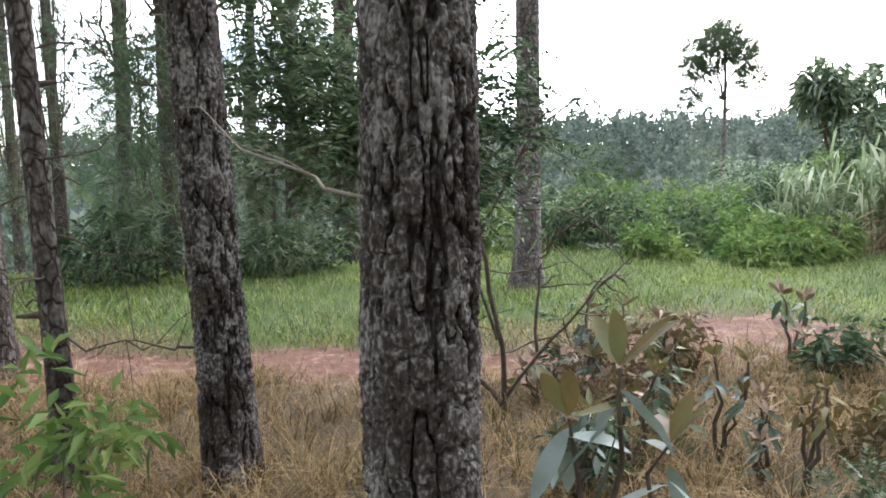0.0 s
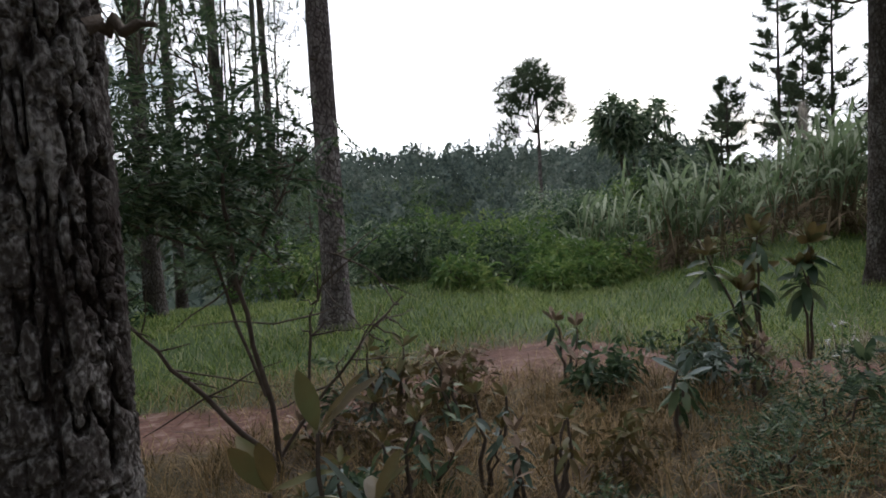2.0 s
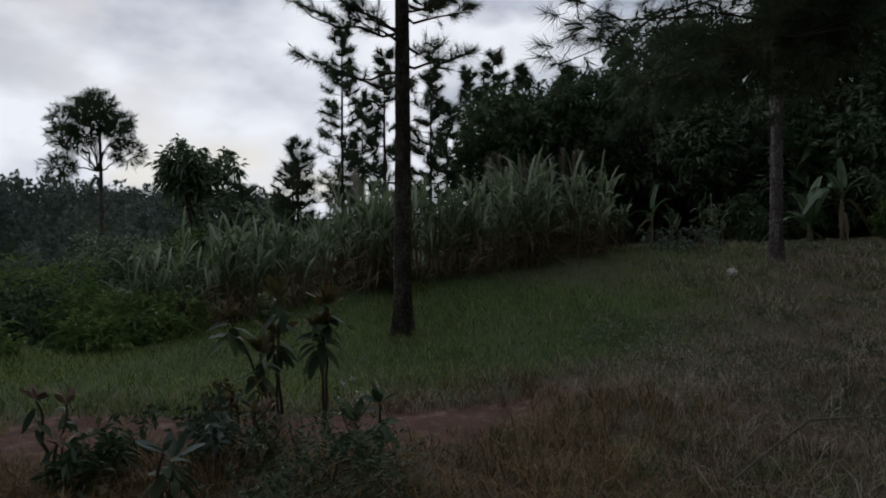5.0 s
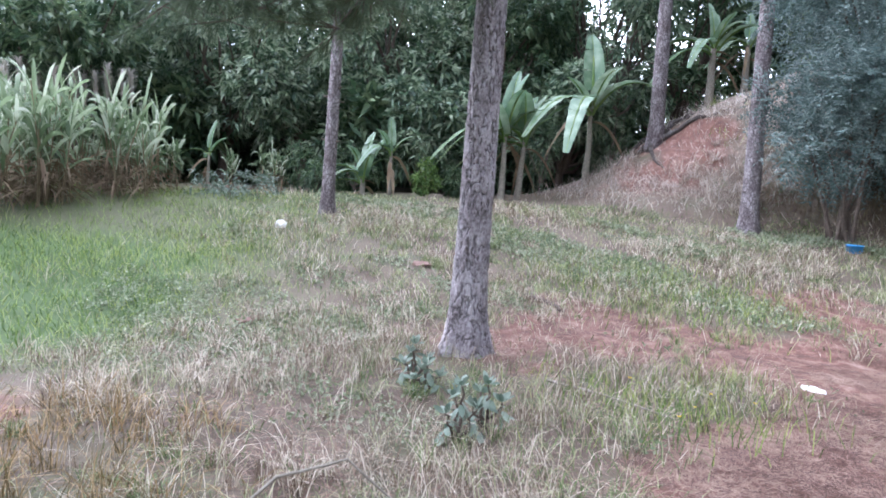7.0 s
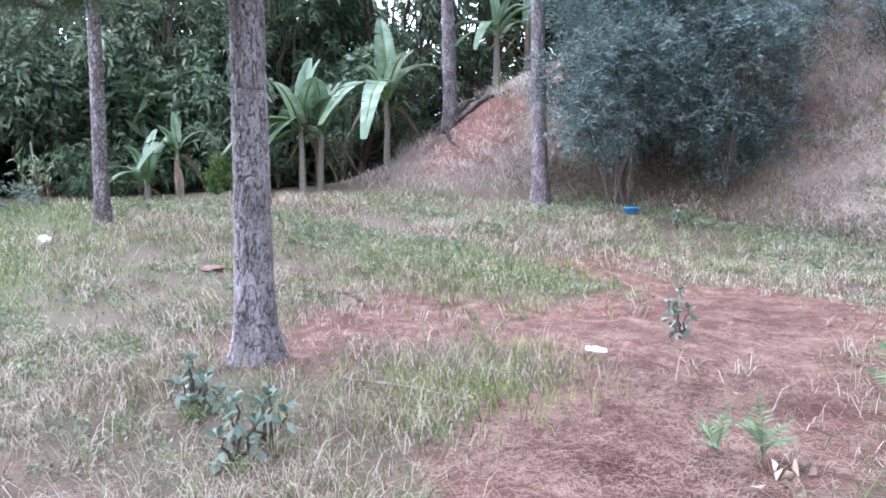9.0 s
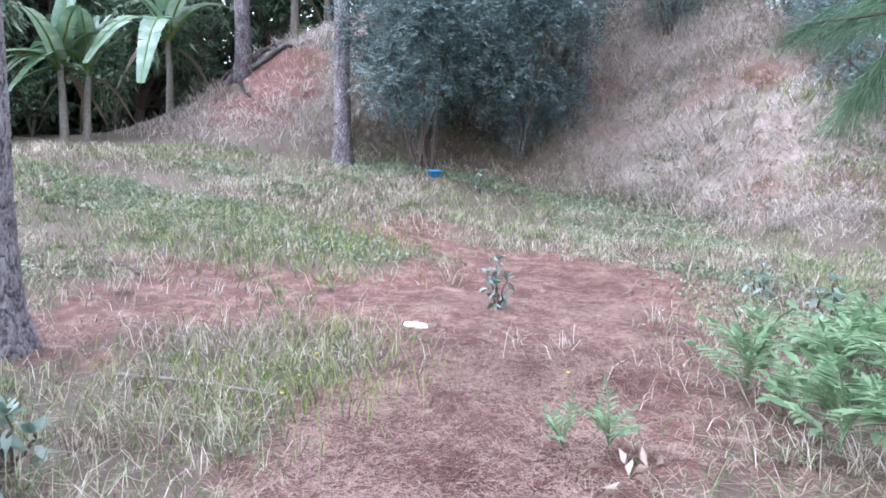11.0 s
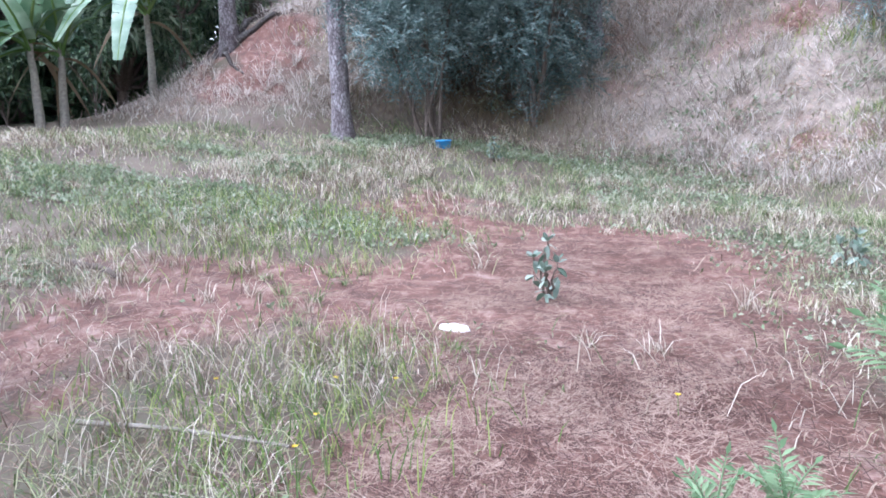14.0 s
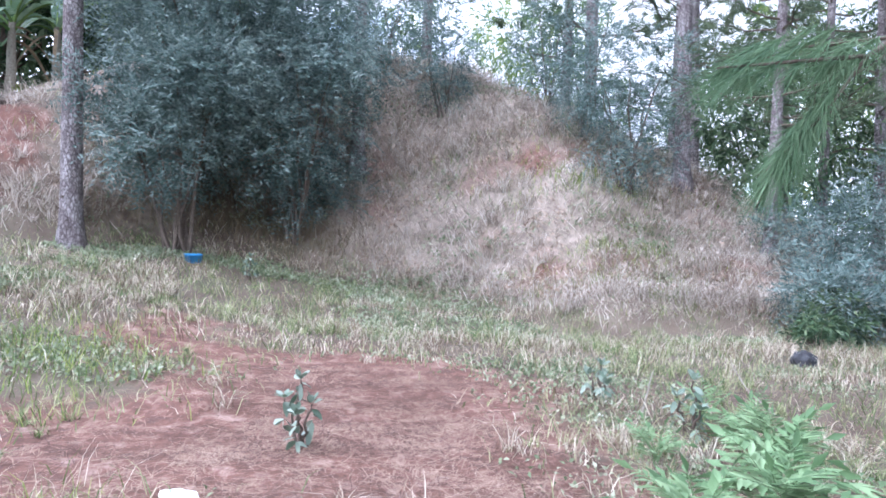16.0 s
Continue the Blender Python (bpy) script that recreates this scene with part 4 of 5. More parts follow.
def cane_clump(seed, h, name="sugarcane"):
    t = thing(name, (0, 0, -50), "clump of sugarcane with arching grey-green leaves and dry lower leaves", "sugarcane", "sugarcane clumps")
    np.random.seed(seed)
    green, dry = Soup(), Soup()
    for i in range(6):
        o = np.array([*np.random.normal(size=2) * 0.24, 0])
        ln = np.random.normal(size=2) * 0.12
        H = h * np.random.uniform(0.5, 0.9)
        e = o + [ln[0] * H, ln[1] * H, H]
        stalk = Soup()
        tube(stalk, curve(o, e, 0, 5), np.linspace(0.018, 0.011, 5), 5)
        stalk.mesh("stalk", CANE_STALK, t, True)
        for k in range(7):
            th = np.random.uniform(0, 2 * math.pi)
            f = np.random.uniform(0.45, 1.0)
            el = np.random.uniform(1.05, 1.5)
            strip(green, o * (1 - f) + e * f, (math.cos(th) * math.cos(el), math.sin(th) * math.cos(el), math.sin(el)), h * np.random.uniform(0.3, 0.6), 0.09, np.random.uniform(0.15, 0.9), 7, 0.3)
        for k in range(5):
            th = np.random.uniform(0, 2 * math.pi)
            f = np.random.uniform(0.08, 0.55)
            strip(dry, o * (1 - f) + e * f, (math.cos(th), math.sin(th), 0.2), h * np.random.uniform(0.2, 0.35), 0.035, np.random.uniform(0.5, 1.0), 4, 0.5)
    green.mesh("foliage", CANE, t)
    dry.mesh("dry_foliage", DRY_CANE, t)
    return t


def banana_leaf(parent, o, way, length, width, droop, torn, seed):
    """A broad blade with a midrib channel, its edge torn into strips."""
    rng = np.random.default_rng(seed)
    so, rib = Soup(), Soup()
    n = 15
    s = np.linspace(0.16, 1, n)
    way = unit(np.asarray(way, float))
    flat = unit(way * [1, 1, 0.0001])
    line = lambda q: np.asarray(o) + way * length * q[:, None] + (flat * 0.18 * (q ** 2)[:, None] - np.array([0, 0, 1.0]) * droop * (q ** 2.3)[:, None]) * length
    p = line(s)
    tube(rib, line(np.linspace(0, 1, 8)), np.linspace(0.022, 0.004, 8) * length, 5)
    side = unit(np.cross(way, [0, 0, 1.0]))
    up = np.cross(side, way)
    w = width * np.sin(np.pi * np.clip(0.06 + 0.9 * s ** 0.8, 0, 1)) ** 0.6 / 2
    for sgn in (-1, 1):
        lo = p + up * 0.01
        for i in range(n - 1):
            cut = rng.random() < torn
            k0, k1 = w[i], w[i + 1]
            dip0 = rng.uniform(0.0, 0.22) if cut else 0.05
            a = p[i] + side * sgn * k0 + up * k0 * 0.35 - np.array([0, 0, 1]) * k0 * dip0
            b = p[i + 1] + side * sgn * k1 * (0.96 if cut else 1) + up * k1 * 0.35 - np.array([0, 0, 1]) * k1 * dip0
            m0, m1 = (p[i] + a) / 2 + up * k0 * 0.08, (p[i + 1] + b) / 2 + up * k1 * 0.08
            so.add([p[i], p[i + 1], m1, m0, b, a], [(0, 1, 2, 3), (3, 2, 4, 5)])
    leaf = so.mesh("leaf", LEAF_BANANA, parent, True)
    rib.mesh("midrib", LEAF_GREEN, leaf, True)


def banana_plant(x, y, h, n, leaf, label, seed, z=None, trunk=0.09, lean=(0, 0)):
    t = thing("banana_plant", on_ground(x, y) if z is None else (x, y, z), label, "banana plant", "banana plants")
    rng = random.Random(seed)
    so = Soup()
    top = np.array([lean[0] * h, lean[1] * h, h])
    tube(so, curve((0, 0, -0.1), top, 0, 6, 0.01), np.linspace(trunk, trunk * 0.55, 6), 9)
    so.mesh("stem", TWIG_PALE, t, True)
    for i in range(n):
        th = 2.4 * i + rng.uniform(-0.6, 0.6)
        kind = i % 5
        el = (1.38, 0.55, 1.15, 0.85, 1.25)[kind] + rng.uniform(-0.14, 0.14)
        droop = (0.14, 0.95, 0.45, 0.7, 0.3)[kind] + rng.uniform(-0.05, 0.1)
        long = leaf * rng.uniform(0.7, 1.12)
        banana_leaf(t, top + np.array([0, 0, -0.04 * i]), (math.cos(th) * math.cos(el), math.sin(th) * math.cos(el), math.sin(el)), long, long * rng.uniform(0.18, 0.23), droop, 0.55 if kind in (1, 3) else 0.25, seed * 20 + i)
    for i in range(3):
        th = rng.uniform(0, 2 * math.pi)
        dead = Soup()
        strip(dead, top + np.array([0, 0, -0.15 * (i + 1)]), (math.cos(th), math.sin(th), 0.3), leaf * 0.5, 0.1, 1.5, 8, 0.4)
        dead.mesh("dead_leaf", DRY_CANE, t, label="brown withered leaf hanging along the stem")
    return t


# ---- beyond the grass: cane, mango trees, bananas ----
rng = random.Random(11)
canes = [cane_clump(200 + k, h) for k, h in enumerate((2.5, 2.2, 2.7, 2.0))]
spots = []
for k in range(70):
    f = rng.random()
    row = rng.choice((0, 0, 0, 1, 1, 2, 3))
    x = 6.2 + 9.0 * f + 0.6 * row + rng.uniform(-0.3, 0.3)
    y = 12.9 - 4.6 * f + 1.0 * row + rng.uniform(-0.4, 0.4)
    spots.append((x, y, rng.uniform(0.75, 1.12) * (0.84 + 0.12 * f)))
for k, (x, y, s) in enumerate(spots):
    m = pose(*on_ground(x, y, 0.03), 0, 0, rng.uniform(0, 360)) @ Matrix.Diagonal((s, s, s, 1))
    if k < 4:
        canes[k].matrix_basis = m
    else:
        copy_thing(canes[k % 4], m)
for k, (x, y) in enumerate(((17.9, 7.6), (18.5, 7.0), (17.0, 8.6), (18.1, 6.6))):
    copy_thing(canes[(k + 1) % 4], pose(*on_ground(x, y), 0, 0, 40 * k) @ Matrix.Diagonal((0.5, 0.5, 0.5, 1)))
for k, (x, y) in enumerate(((15.6, 8.4), (16.0, 8.9), (15.3, 9.0), (16.5, 8.7), (16.3, 9.5), (15.8, 9.7), (16.9, 9.3), (15.0, 8.7))):
    copy_thing(canes[k % 4], pose(*on_ground(x, y, 0.03), 0, 0, 77 * k) @ Matrix.Diagonal((0.8, 0.8, 0.78 + 0.03 * (k % 4), 1)))
for k, (x, y) in enumerate(((18.2, 12.3), (18.6, 11.7), (19.2, 11.2), (17.6, 12.9), (13.5, 15.5))):
    t = thing("plume_grass", on_ground(x, y), "tall grass with pale feathery plumes behind the cane", "grass", "plume grass")
    np.random.seed(300 + k)
    so, fl = Soup(), Soup()
    for i in range(4):
        e = np.array([np.random.normal() * 0.3, np.random.normal() * 0.3, 2.7 + 0.3 * np.random.rand()])
        tube(so, curve((0, 0, 0), e, 0, 5), np.linspace(0.01, 0.005, 5), 4)
        n = 160
        s = np.random.uniform(0, 0.8, (n, 1))
        blades(fl, e + s * np.array([0.1, 0, -0.9]), 0.22, 0.02, 0.6)
    so.mesh("stalk", CANE_STALK, t)
    fl.mesh("plume", PLUME, t)

broad_tree("mango_tree", 12.55, 21.15, 1.75, 6.1, 9000, 0.36, LEAF_MANGO, "rounded leafy mango tree rising behind the cane", 0.1, 26, 21, 0.15, -1.3, droop=0.6, cluster=12, width=0.26, group="mango trees", core=0.55, small=0.26, large=0.42)
for k, (x, y, r, h) in enumerate(((19.8, 13.6, 2.6, 6.0), (22.6, 10.2, 3.0, 6.6), (23.2, 7.6, 2.4, 4.6), (25.0, 5.6, 3.2, 8.4), (25.8, 2.2, 3.0, 9.8), (26.5, -1.4, 3.2, 10.5), (27.5, 9.5, 3.4, 9.2), (29.5, 4.5, 3.8, 11.5), (29.5, -4.5, 3.8, 11.0),
                                  (24.0, 15.5, 3.0, 6.5), (23.0, 4.0, 1.7, 3.4), (24.2, -0.2, 1.8, 4.4))):
    broad_tree("mango_tree", x, y, r, h, 10000, 0.3, LEAF_MANGO if k % 4 else LEAF_DARK, "dense dark-green mango tree at the edge of the orchard", 0.26 if h > 5 else 0.2, 30, 400 + k, 0.16, droop=0.4, width=0.32, cluster=10, group="mango trees", core=0.5, small=0.2, large=0.36)
for k, (x, y, r, h) in enumerate(((32.0, 13.0, 4.5, 10.0), (34.0, 6.0, 4.5, 11.0), (34.5, -1.0, 4.5, 11.0), (33.0, -8.0, 4.5, 10.0), (29.0, 16.5, 4.0, 8.0), (27.0, -9.5, 3.6, 8.0), (23.5, 6.0, 1.8, 3.0), (25.5, 8.0, 2.4, 3.6), (22.2, 12.0, 2.0, 3.2), (27.5, 1.5, 3.0, 4.0), (26.8, 12.0, 3.0, 4.5), (31.0, -6.0, 2.8, 3.4), (31.0, -2.2, 2.6, 3.2), (31.5, 2.0, 2.8, 3.4), (31.0, 6.2, 2.6, 3.2), (30.5, 10.0, 2.8, 3.4), (29.5, -9.0, 2.8, 3.4))):
    broad_tree("orchard_tree", x, y, r, h, 6500 if k < 11 else 3200, 0.55, LEAF_DARK, "dark leafy tree deep in the orchard", 0.06, 12, 460 + k, 0.2, droop=0.3, width=0.32, cluster=9, group="orchard trees")
banana_plant(19.0, 4.7, 0.5, 9, 1.7, "young banana plant with broad pale-green leaves", 1)
banana_plant(19.15, 4.05, 1.1, 5, 1.3, "banana plant with a bare stem and drooping leaves", 2, trunk=0.06)
banana_plant(20.4, 1.35, 1.75, 10, 2.1, "tall banana plant with a pale stem and torn leaves", 3, trunk=0.1)
banana_plant(20.7, 0.95, 1.65, 9, 1.9, "banana plant leaning beside its twin", 4, trunk=0.1, lean=(0.02, -0.06))
banana_plant(21.6, -0.85, 2.1, 10, 2.4, "tall banana plant with yellowing leaf against dark trees", 5, trunk=0.1)
banana_plant(24.1, -4.4, 1.8, 8, 2.1, "large banana plant above the bank", 6, trunk=0.14)
banana_plant(25.0, -5.6, 2.2, 8, 2.0, "banana plant on top of the bank", 7, trunk=0.14)
banana_plant(17.7, 8.1, 0.9, 4, 0.9, "small banana shoot beside the cane", 8, trunk=0.05)
for k, (x, y, r, h, mat) in enumerate(((19.4, 3.2, 0.35, 1.0, LEAF_GREEN), (19.8, 2.5, 0.3, 0.9, LEAF_DARK), (18.4, 5.6, 0.5, 0.9, LEAF_DARK), (22.4, 0.4, 0.8, 2.4, LEAF_DARK), (22.8, -1.6, 0.9, 2.4, LEAF_DARK), (16.4, 6.9, 0.9, 0.3, LEAF_SAGE), (22.5, 2.2, 0.9, 1.8, LEAF_DARK), (21.5, 5.6, 1.0, 1.6, LEAF_DARK), (19.0, 6.3, 0.5, 1.3, LEAF_DARK))):
    broad_tree("shrub", x, y, r, h, 900, 0.14, mat, "leafy shrub in the orchard shade", 0.1, 6, 500 + k, 0.03, category="shrub", group="orchard shrubs")

# ---- the early view: shrubs above the valley ----
broad_tree("round_bush", 4.55, 19.75, 1.0, 4.4, 4200, 0.16, LEAF_DARK, "dark rounded bush above the valley", 0.12, 9, 601, 0.08, -1.9, category="bush")
for k, (x, y, r, h, n, mat) in enumerate(((5.9, 12.0, 1.2, 1.25, 4200, LEAF_GREEN), (4.5, 13.6, 1.1, 1.5, 2600, LEAF_DARK), (2.8, 12.6, 1.0, 1.2, 2200, LEAF_DARK), (6.2, 15.2, 1.5, 2.3, 3000, LEAF_GREEN), (7.6, 14.6, 1.3, 2.0, 2600, LEAF_DARK), (3.4, 15.8, 1.3, 2.2, 2600, LEAF_GREEN),
                                      (8.2, 17.5, 1.6, 3.0, 2800, LEAF_MANGO), (5.6, 18.0, 1.5, 2.6, 2600, LEAF_GREEN), (7.4, 21.5, 1.9, 3.8, 2800, LEAF_DARK), (2.2, 18.6, 1.5, 2.8, 2400, LEAF_MANGO), (0.6, 15.0, 1.2, 1.8, 2000, LEAF_GREEN), (10.5, 18.5, 1.7, 3.2, 2600, LEAF_GREEN), (4.9, 11.0, 0.6, 0.7, 1000, LEAF_GREY), (3.2, 10.4, 0.5, 0.6, 900, LEAF_GREY),
                                      (-2.4, 10.6, 0.9, 1.0, 1600, LEAF_DARK), (-4.8, 10.0, 1.0, 1.2, 1600, LEAF_DARK), (-7.5, 9.0, 1.3, 1.6, 1800, LEAF_DARK))):
    broad_tree("bush", x, y, r, h * (0.72 if y > 13 else 0.85), n, 0.19, LEAF_GREEN if mat is LEAF_GREY else mat, "tangled green bush on the slope below the grass", 0.05, 9, 620 + k, 0.04, category="bush", group="slope bushes")
sap_at = (0.37, 4.09)
sap = thing("sapling", on_ground(*sap_at), "dark sapling with bare crooked stems and feathery compound leaves", "sapling")
sz = on_ground(*sap_at)[2]
sap_lines = (((0, 0, 0), (-0.02, -0.1, 0.45), (-0.17, -0.12, 1.15), (-0.2, -0.1, 1.75), (-0.3, -0.06, 2.2), (-0.38, 0.02, 2.75)),
             ((0, 0, 0.05), (-0.38, 0.02, 0.5), (-0.72, 0.12, 0.86), (-1.0, 0.2, 1.2)), ((0, 0, 0.1), (0.3, -0.02, 0.5), (0.54, -0.08, 0.8), (0.75, -0.1, 1.0)),
             ((-0.05, -0.1, 0.5), (-0.3, 0.1, 1.3), (-0.75, 0.25, 1.9), (-1.05, 0.3, 2.5)), ((-0.17, -0.12, 1.1), (0.1, 0.05, 1.6), (0.28, 0.1, 2.0)), ((0.2, 0, 0.4), (0.22, 0.1, 0.9), (0.4, 0.15, 1.25)),
             ((-0.3, 0.1, 1.3), (-0.9, -0.15, 1.6), (-1.3, -0.2, 2.0)), ((-0.3, 0.1, 1.5), (-0.8, -0.1, 1.7), (-1.1, -0.15, 1.65)), ((-0.75, 0.25, 1.9), (-1.2, 0.0, 2.2), (-1.5, -0.2, 2.6)))
np.random.seed(77)
tips = []
for i, ln in enumerate(sap_lines):
    so = Soup()
    p = np.concatenate([curve(a, b, 0, 5, 0.008)[:-1] for a, b in zip(ln[:-1], ln[1:])] + [np.array([ln[-1]])])
    tube(so, p, np.linspace(0.02 if i < 2 else 0.012, 0.004, len(p)), 6)
    for k in range(16):
        j = np.random.randint(len(p) // 3, len(p))
        e = p[j] + np.random.normal(size=3) * [0.22, 0.22, 0.15]
        tube(so, curve(p[j], e, 0, 4, 0.01), [0.006, 0.005, 0.004, 0.002], 4)
        if e[2] > 1.25 and e[0] < 0.02 or np.random.rand() < 0.12:
            tips.append(e)
            tips.append((p[j] + e) / 2 + np.random.normal(size=3) * 0.08)
    so.mesh("stem", TWIG, sap, True)
tips = np.repeat(np.array(tips), 4, 0) + np.random.normal(size=(len(tips) * 4, 3)) * 0.09
way = unit(np.random.normal(size=tips.shape) + [0, 0, 0.1])
side = unit(np.cross(way, np.random.normal(size=way.shape) * 0.3 + [0, 0, 1.0]))
s = np.linspace(0.12, 1, 13)
at = tips[:, None] + way[:, None] * (s * 0.3)[None, :, None]
so = Soup()
for sgn in (-1, 1):
    w = unit(side[:, None] * sgn + way[:, None] * 0.4 + np.random.normal(size=at.shape) * 0.1)
    leaves(so, at.reshape(-1, 3), w.reshape(-1, 3), 0.058, 0.019, fold=0.1, droop=0.15)
so.mesh("foliage", LEAF_DARK, sap)
# big-leaved plant close to the path, and its kind among the brown undergrowth
whorl_shrub(0.5, 1.97, ((0.02, 0.0, 0.92), (-0.12, 0.05, 0.75), (0.16, -0.04, 0.7)), "big-leaved plant with bronze young leaves and silvery old ones", 0.22, 4, 4, LEAF_BRONZE, LEAF_GREY, 81, width=0.27)
whorl_shrub(3.85, 4.45, ((-0.25, 0.25, 0.85), (0.0, 0.0, 1.0), (0.1, 0.15, 0.7), (-0.15, 0, 0.6)), "sparse shrub with bronze leaf whorls on thin stems", 0.19, 11, 11, LEAF_BRONZE, LEAF_DARK, 82, width=0.34, group="whorled shrubs")
whorl_shrub(4.2, 4.35, ((0.02, 0.02, 0.92), (0.0, 0.05, 0.72)), "upright shrub with a bronze top and dark hanging leaves", 0.2, 13, 12, LEAF_BRONZE, LEAF_DARK, 83, width=0.34, group="whorled shrubs")
rng = random.Random(8)
for k in range(46):
    x, y = rng.uniform(0.3, 3.6), rng.uniform(2.6, 4.7)
    if (x - 0.4) ** 2 + (y - 4.1) ** 2 < 0.05 or y < 2.2 + 0.3 * x:
        continue
    if k % 3 == 2:
        continue
    if k % 3:
        r = rng.uniform(0.16, 0.32)
        broad_tree("low_shrub", x, y, r, rng.uniform(0.25, 0.6), 200, rng.uniform(0.06, 0.1), rng.choice((LEAF_BRONZE, LEAF_BRONZE, LEAF_DARK, LEAF_GREY, DEAD_LEAF)), "low twiggy shrub with small dull leaves in brown undergrowth", 0.12, 8, 740 + k, 0.007,
                   cluster=3, width=0.36, category="shrub", group="low shrubs", shell=0.7, core=0.45)
        continue
    whorl_shrub(x, y, [(rng.uniform(-0.15, 0.15), rng.uniform(-0.15, 0.15), rng.uniform(0.22, 0.55)) for _ in range(3)], "low dry-leaved shrub in brown undergrowth", rng.uniform(0.08, 0.13), 6, 8,
                rng.choice((LEAF_BRONZE, LEAF_BRONZE, DEAD_LEAF)), rng.choice((LEAF_BRONZE, LEAF_DARK, LEAF_DARK, LEAF_BRONZE, LEAF_GREY)), 700 + k, group="low shrubs")
whorl_shrub(2.42, 3.25, ((0, 0, 0.42), (0.1, 0.1, 0.35)), "small shrub with hanging blue-green leaves", 0.14, 6, 9, LEAF_GREY, LEAF_DARK, 84)
whorl_shrub(3.55, 3.0, ((0, 0, 0.45), (-0.1, 0.1, 0.35)), "small shrub with dark hanging leaves by the track", 0.15, 7, 10, LEAF_DARK, LEAF_DARK, 85)
sprays("feathery_shrub", 3.0, 2.9, 0.45, 0.42, 300, LEAF_DARK, "low feathery dark-green shrub", 0.02, 86, 0.2, 0.025, 8, 8)
sprays("feathery_shrub", 1.55, 2.3, 0.25, 0.34, 150, LEAF_DARK, "small feathery shrub beside the path", 0.02, 87, 0.16, 0.022, 8, 8)
sprays("feathery_shrub", 2.45, 2.55, 0.28, 0.32, 150, LEAF_DARK, "small feathery shrub in dry grass", 0.02, 88, 0.16, 0.022, 8, 8)
broad_tree("shrub", -1.45, 2.3, 0.36, 0.95, 520, 0.13, LEAF_GREEN, "bright-green leafy shrub beside the pines", 0.1, 6, 640, 0.012, category="shrub")
t = thing("flowering_weed", on_ground(4.15, 4.0), "weed with small white flower heads", "plant")
so, fl = Soup(), Soup()
np.random.seed(12)
for i in range(10):
    e = np.array([np.random.normal() * 0.12, np.random.normal() * 0.12, np.random.uniform(0.2, 0.36)])
    tube(so, curve((0, 0, 0), e, 0, 4), [0.004, 0.004, 0.003, 0.002], 4)
    leaves(fl, np.repeat(e[None], 7, 0), np.random.normal(size=(7, 3)) + [0, 0, 0.4], 0.035, 0.014)
so.mesh("stem", TWIG, t)
fl.mesh("blossom", WHITE, t)

# ---- the bank and its bushes ----
sprays("feathery_bush", 18.3, -6.9, 2.9, 5.9, 5600, LEAF_BLUE, "large dense bush with feathery blue-green foliage", 0.24, 91, 0.5, 0.07, 11, 16, 7)
sprays("feathery_bush", 17.2, -5.7, 1.5, 4.4, 2000, LEAF_BLUE, "feathery blue-green bush leaning over the foot of the bank", 0.3, 92, 0.5, 0.07, 9, 10, 7)
sprays("feathery_bush", 16.7, -7.9, 1.7, 4.6, 2400, LEAF_BLUE, "feathery blue-green bush spreading over the dry bank", 0.14, 94, 0.5, 0.07, 9, 12, 7)
for k, (x, y, r, h, n) in enumerate(((16.6, -11.6, 0.8, 2.6, 420), (12.4, -12.9, 1.2, 3.4, 620), (13.6, -13.2, 1.0, 3.0, 500), (9.2, -14.2, 1.1, 1.7, 600), (8.2, -12.0, 0.8, 1.1, 450), (15.0, -13.6, 1.0, 2.4, 420), (8.0, -15.8, 1.6, 3.0, 700), (18.4, -11.4, 1.2, 2.8, 500))):
    sprays("feathery_bush", x, y, r, h, n, LEAF_BLUE, "open feathery bush on the bank", 0.1, 930 + k, 0.4, 0.06, 7, 7, 7)
for k, (x, y, r, h, n) in enumerate(((8.4, -12.4, 0.5, 0.8, 700), (8.0, -10.6, 0.4, 0.55, 600), (7.6, -12.9, 0.5, 1.0, 700), (8.0, -11.4, 0.6, 0.8, 700), (11.0, -17.0, 2.0, 4.0, 2600), (7.6, -20.0, 2.5, 5.0, 2600), (14.0, -20.5, 2.4, 5.5, 2600), (19.0, -18.0, 2.6, 6.0, 2600), (22.5, -14.5, 2.6, 6.0, 2600), (24.5, -9.5, 2.6, 5.5, 2600), (17.0, -23.0, 3.5, 9.0, 3500), (21.0, -20.5, 3.2, 9.5, 3500), (11.5, -25.0, 3.5, 8.5, 3500), (25.5, -16.5, 3.4, 9.5, 3500), (6.5, -24.0, 3.5, 8.0, 3000), (28.0, -12.0, 3.4, 9.0, 3500), (8.5, -19.0, 2.4, 7.0, 3000), (11.4, -22.0, 2.8, 9.0, 3000), (13.8, -24.0, 3.0, 9.0, 3000), (5.8, -18.0, 2.2, 6.5, 3000), (9.6, -26.0, 3.4, 9.0, 3000), (6.0, -28.5, 3.4, 9.0, 3000), (2.5, -29.0, 3.6, 9.0, 3000), (13.0, -30.0, 3.8, 10.0, 3000), (18.0, -28.0, 3.8, 10.0, 3000), (4.0, -23.0, 3.0, 8.0, 3000))):
    broad_tree("bush", x, y, r, h, n, 0.13 if r < 1 else 0.25, LEAF_GREEN if k % 2 and r > 1 else LEAF_DARK, "green bush at the edge of the bank", 0.08, 8, 950 + k, 0.03, category="bush", group="bank bushes")


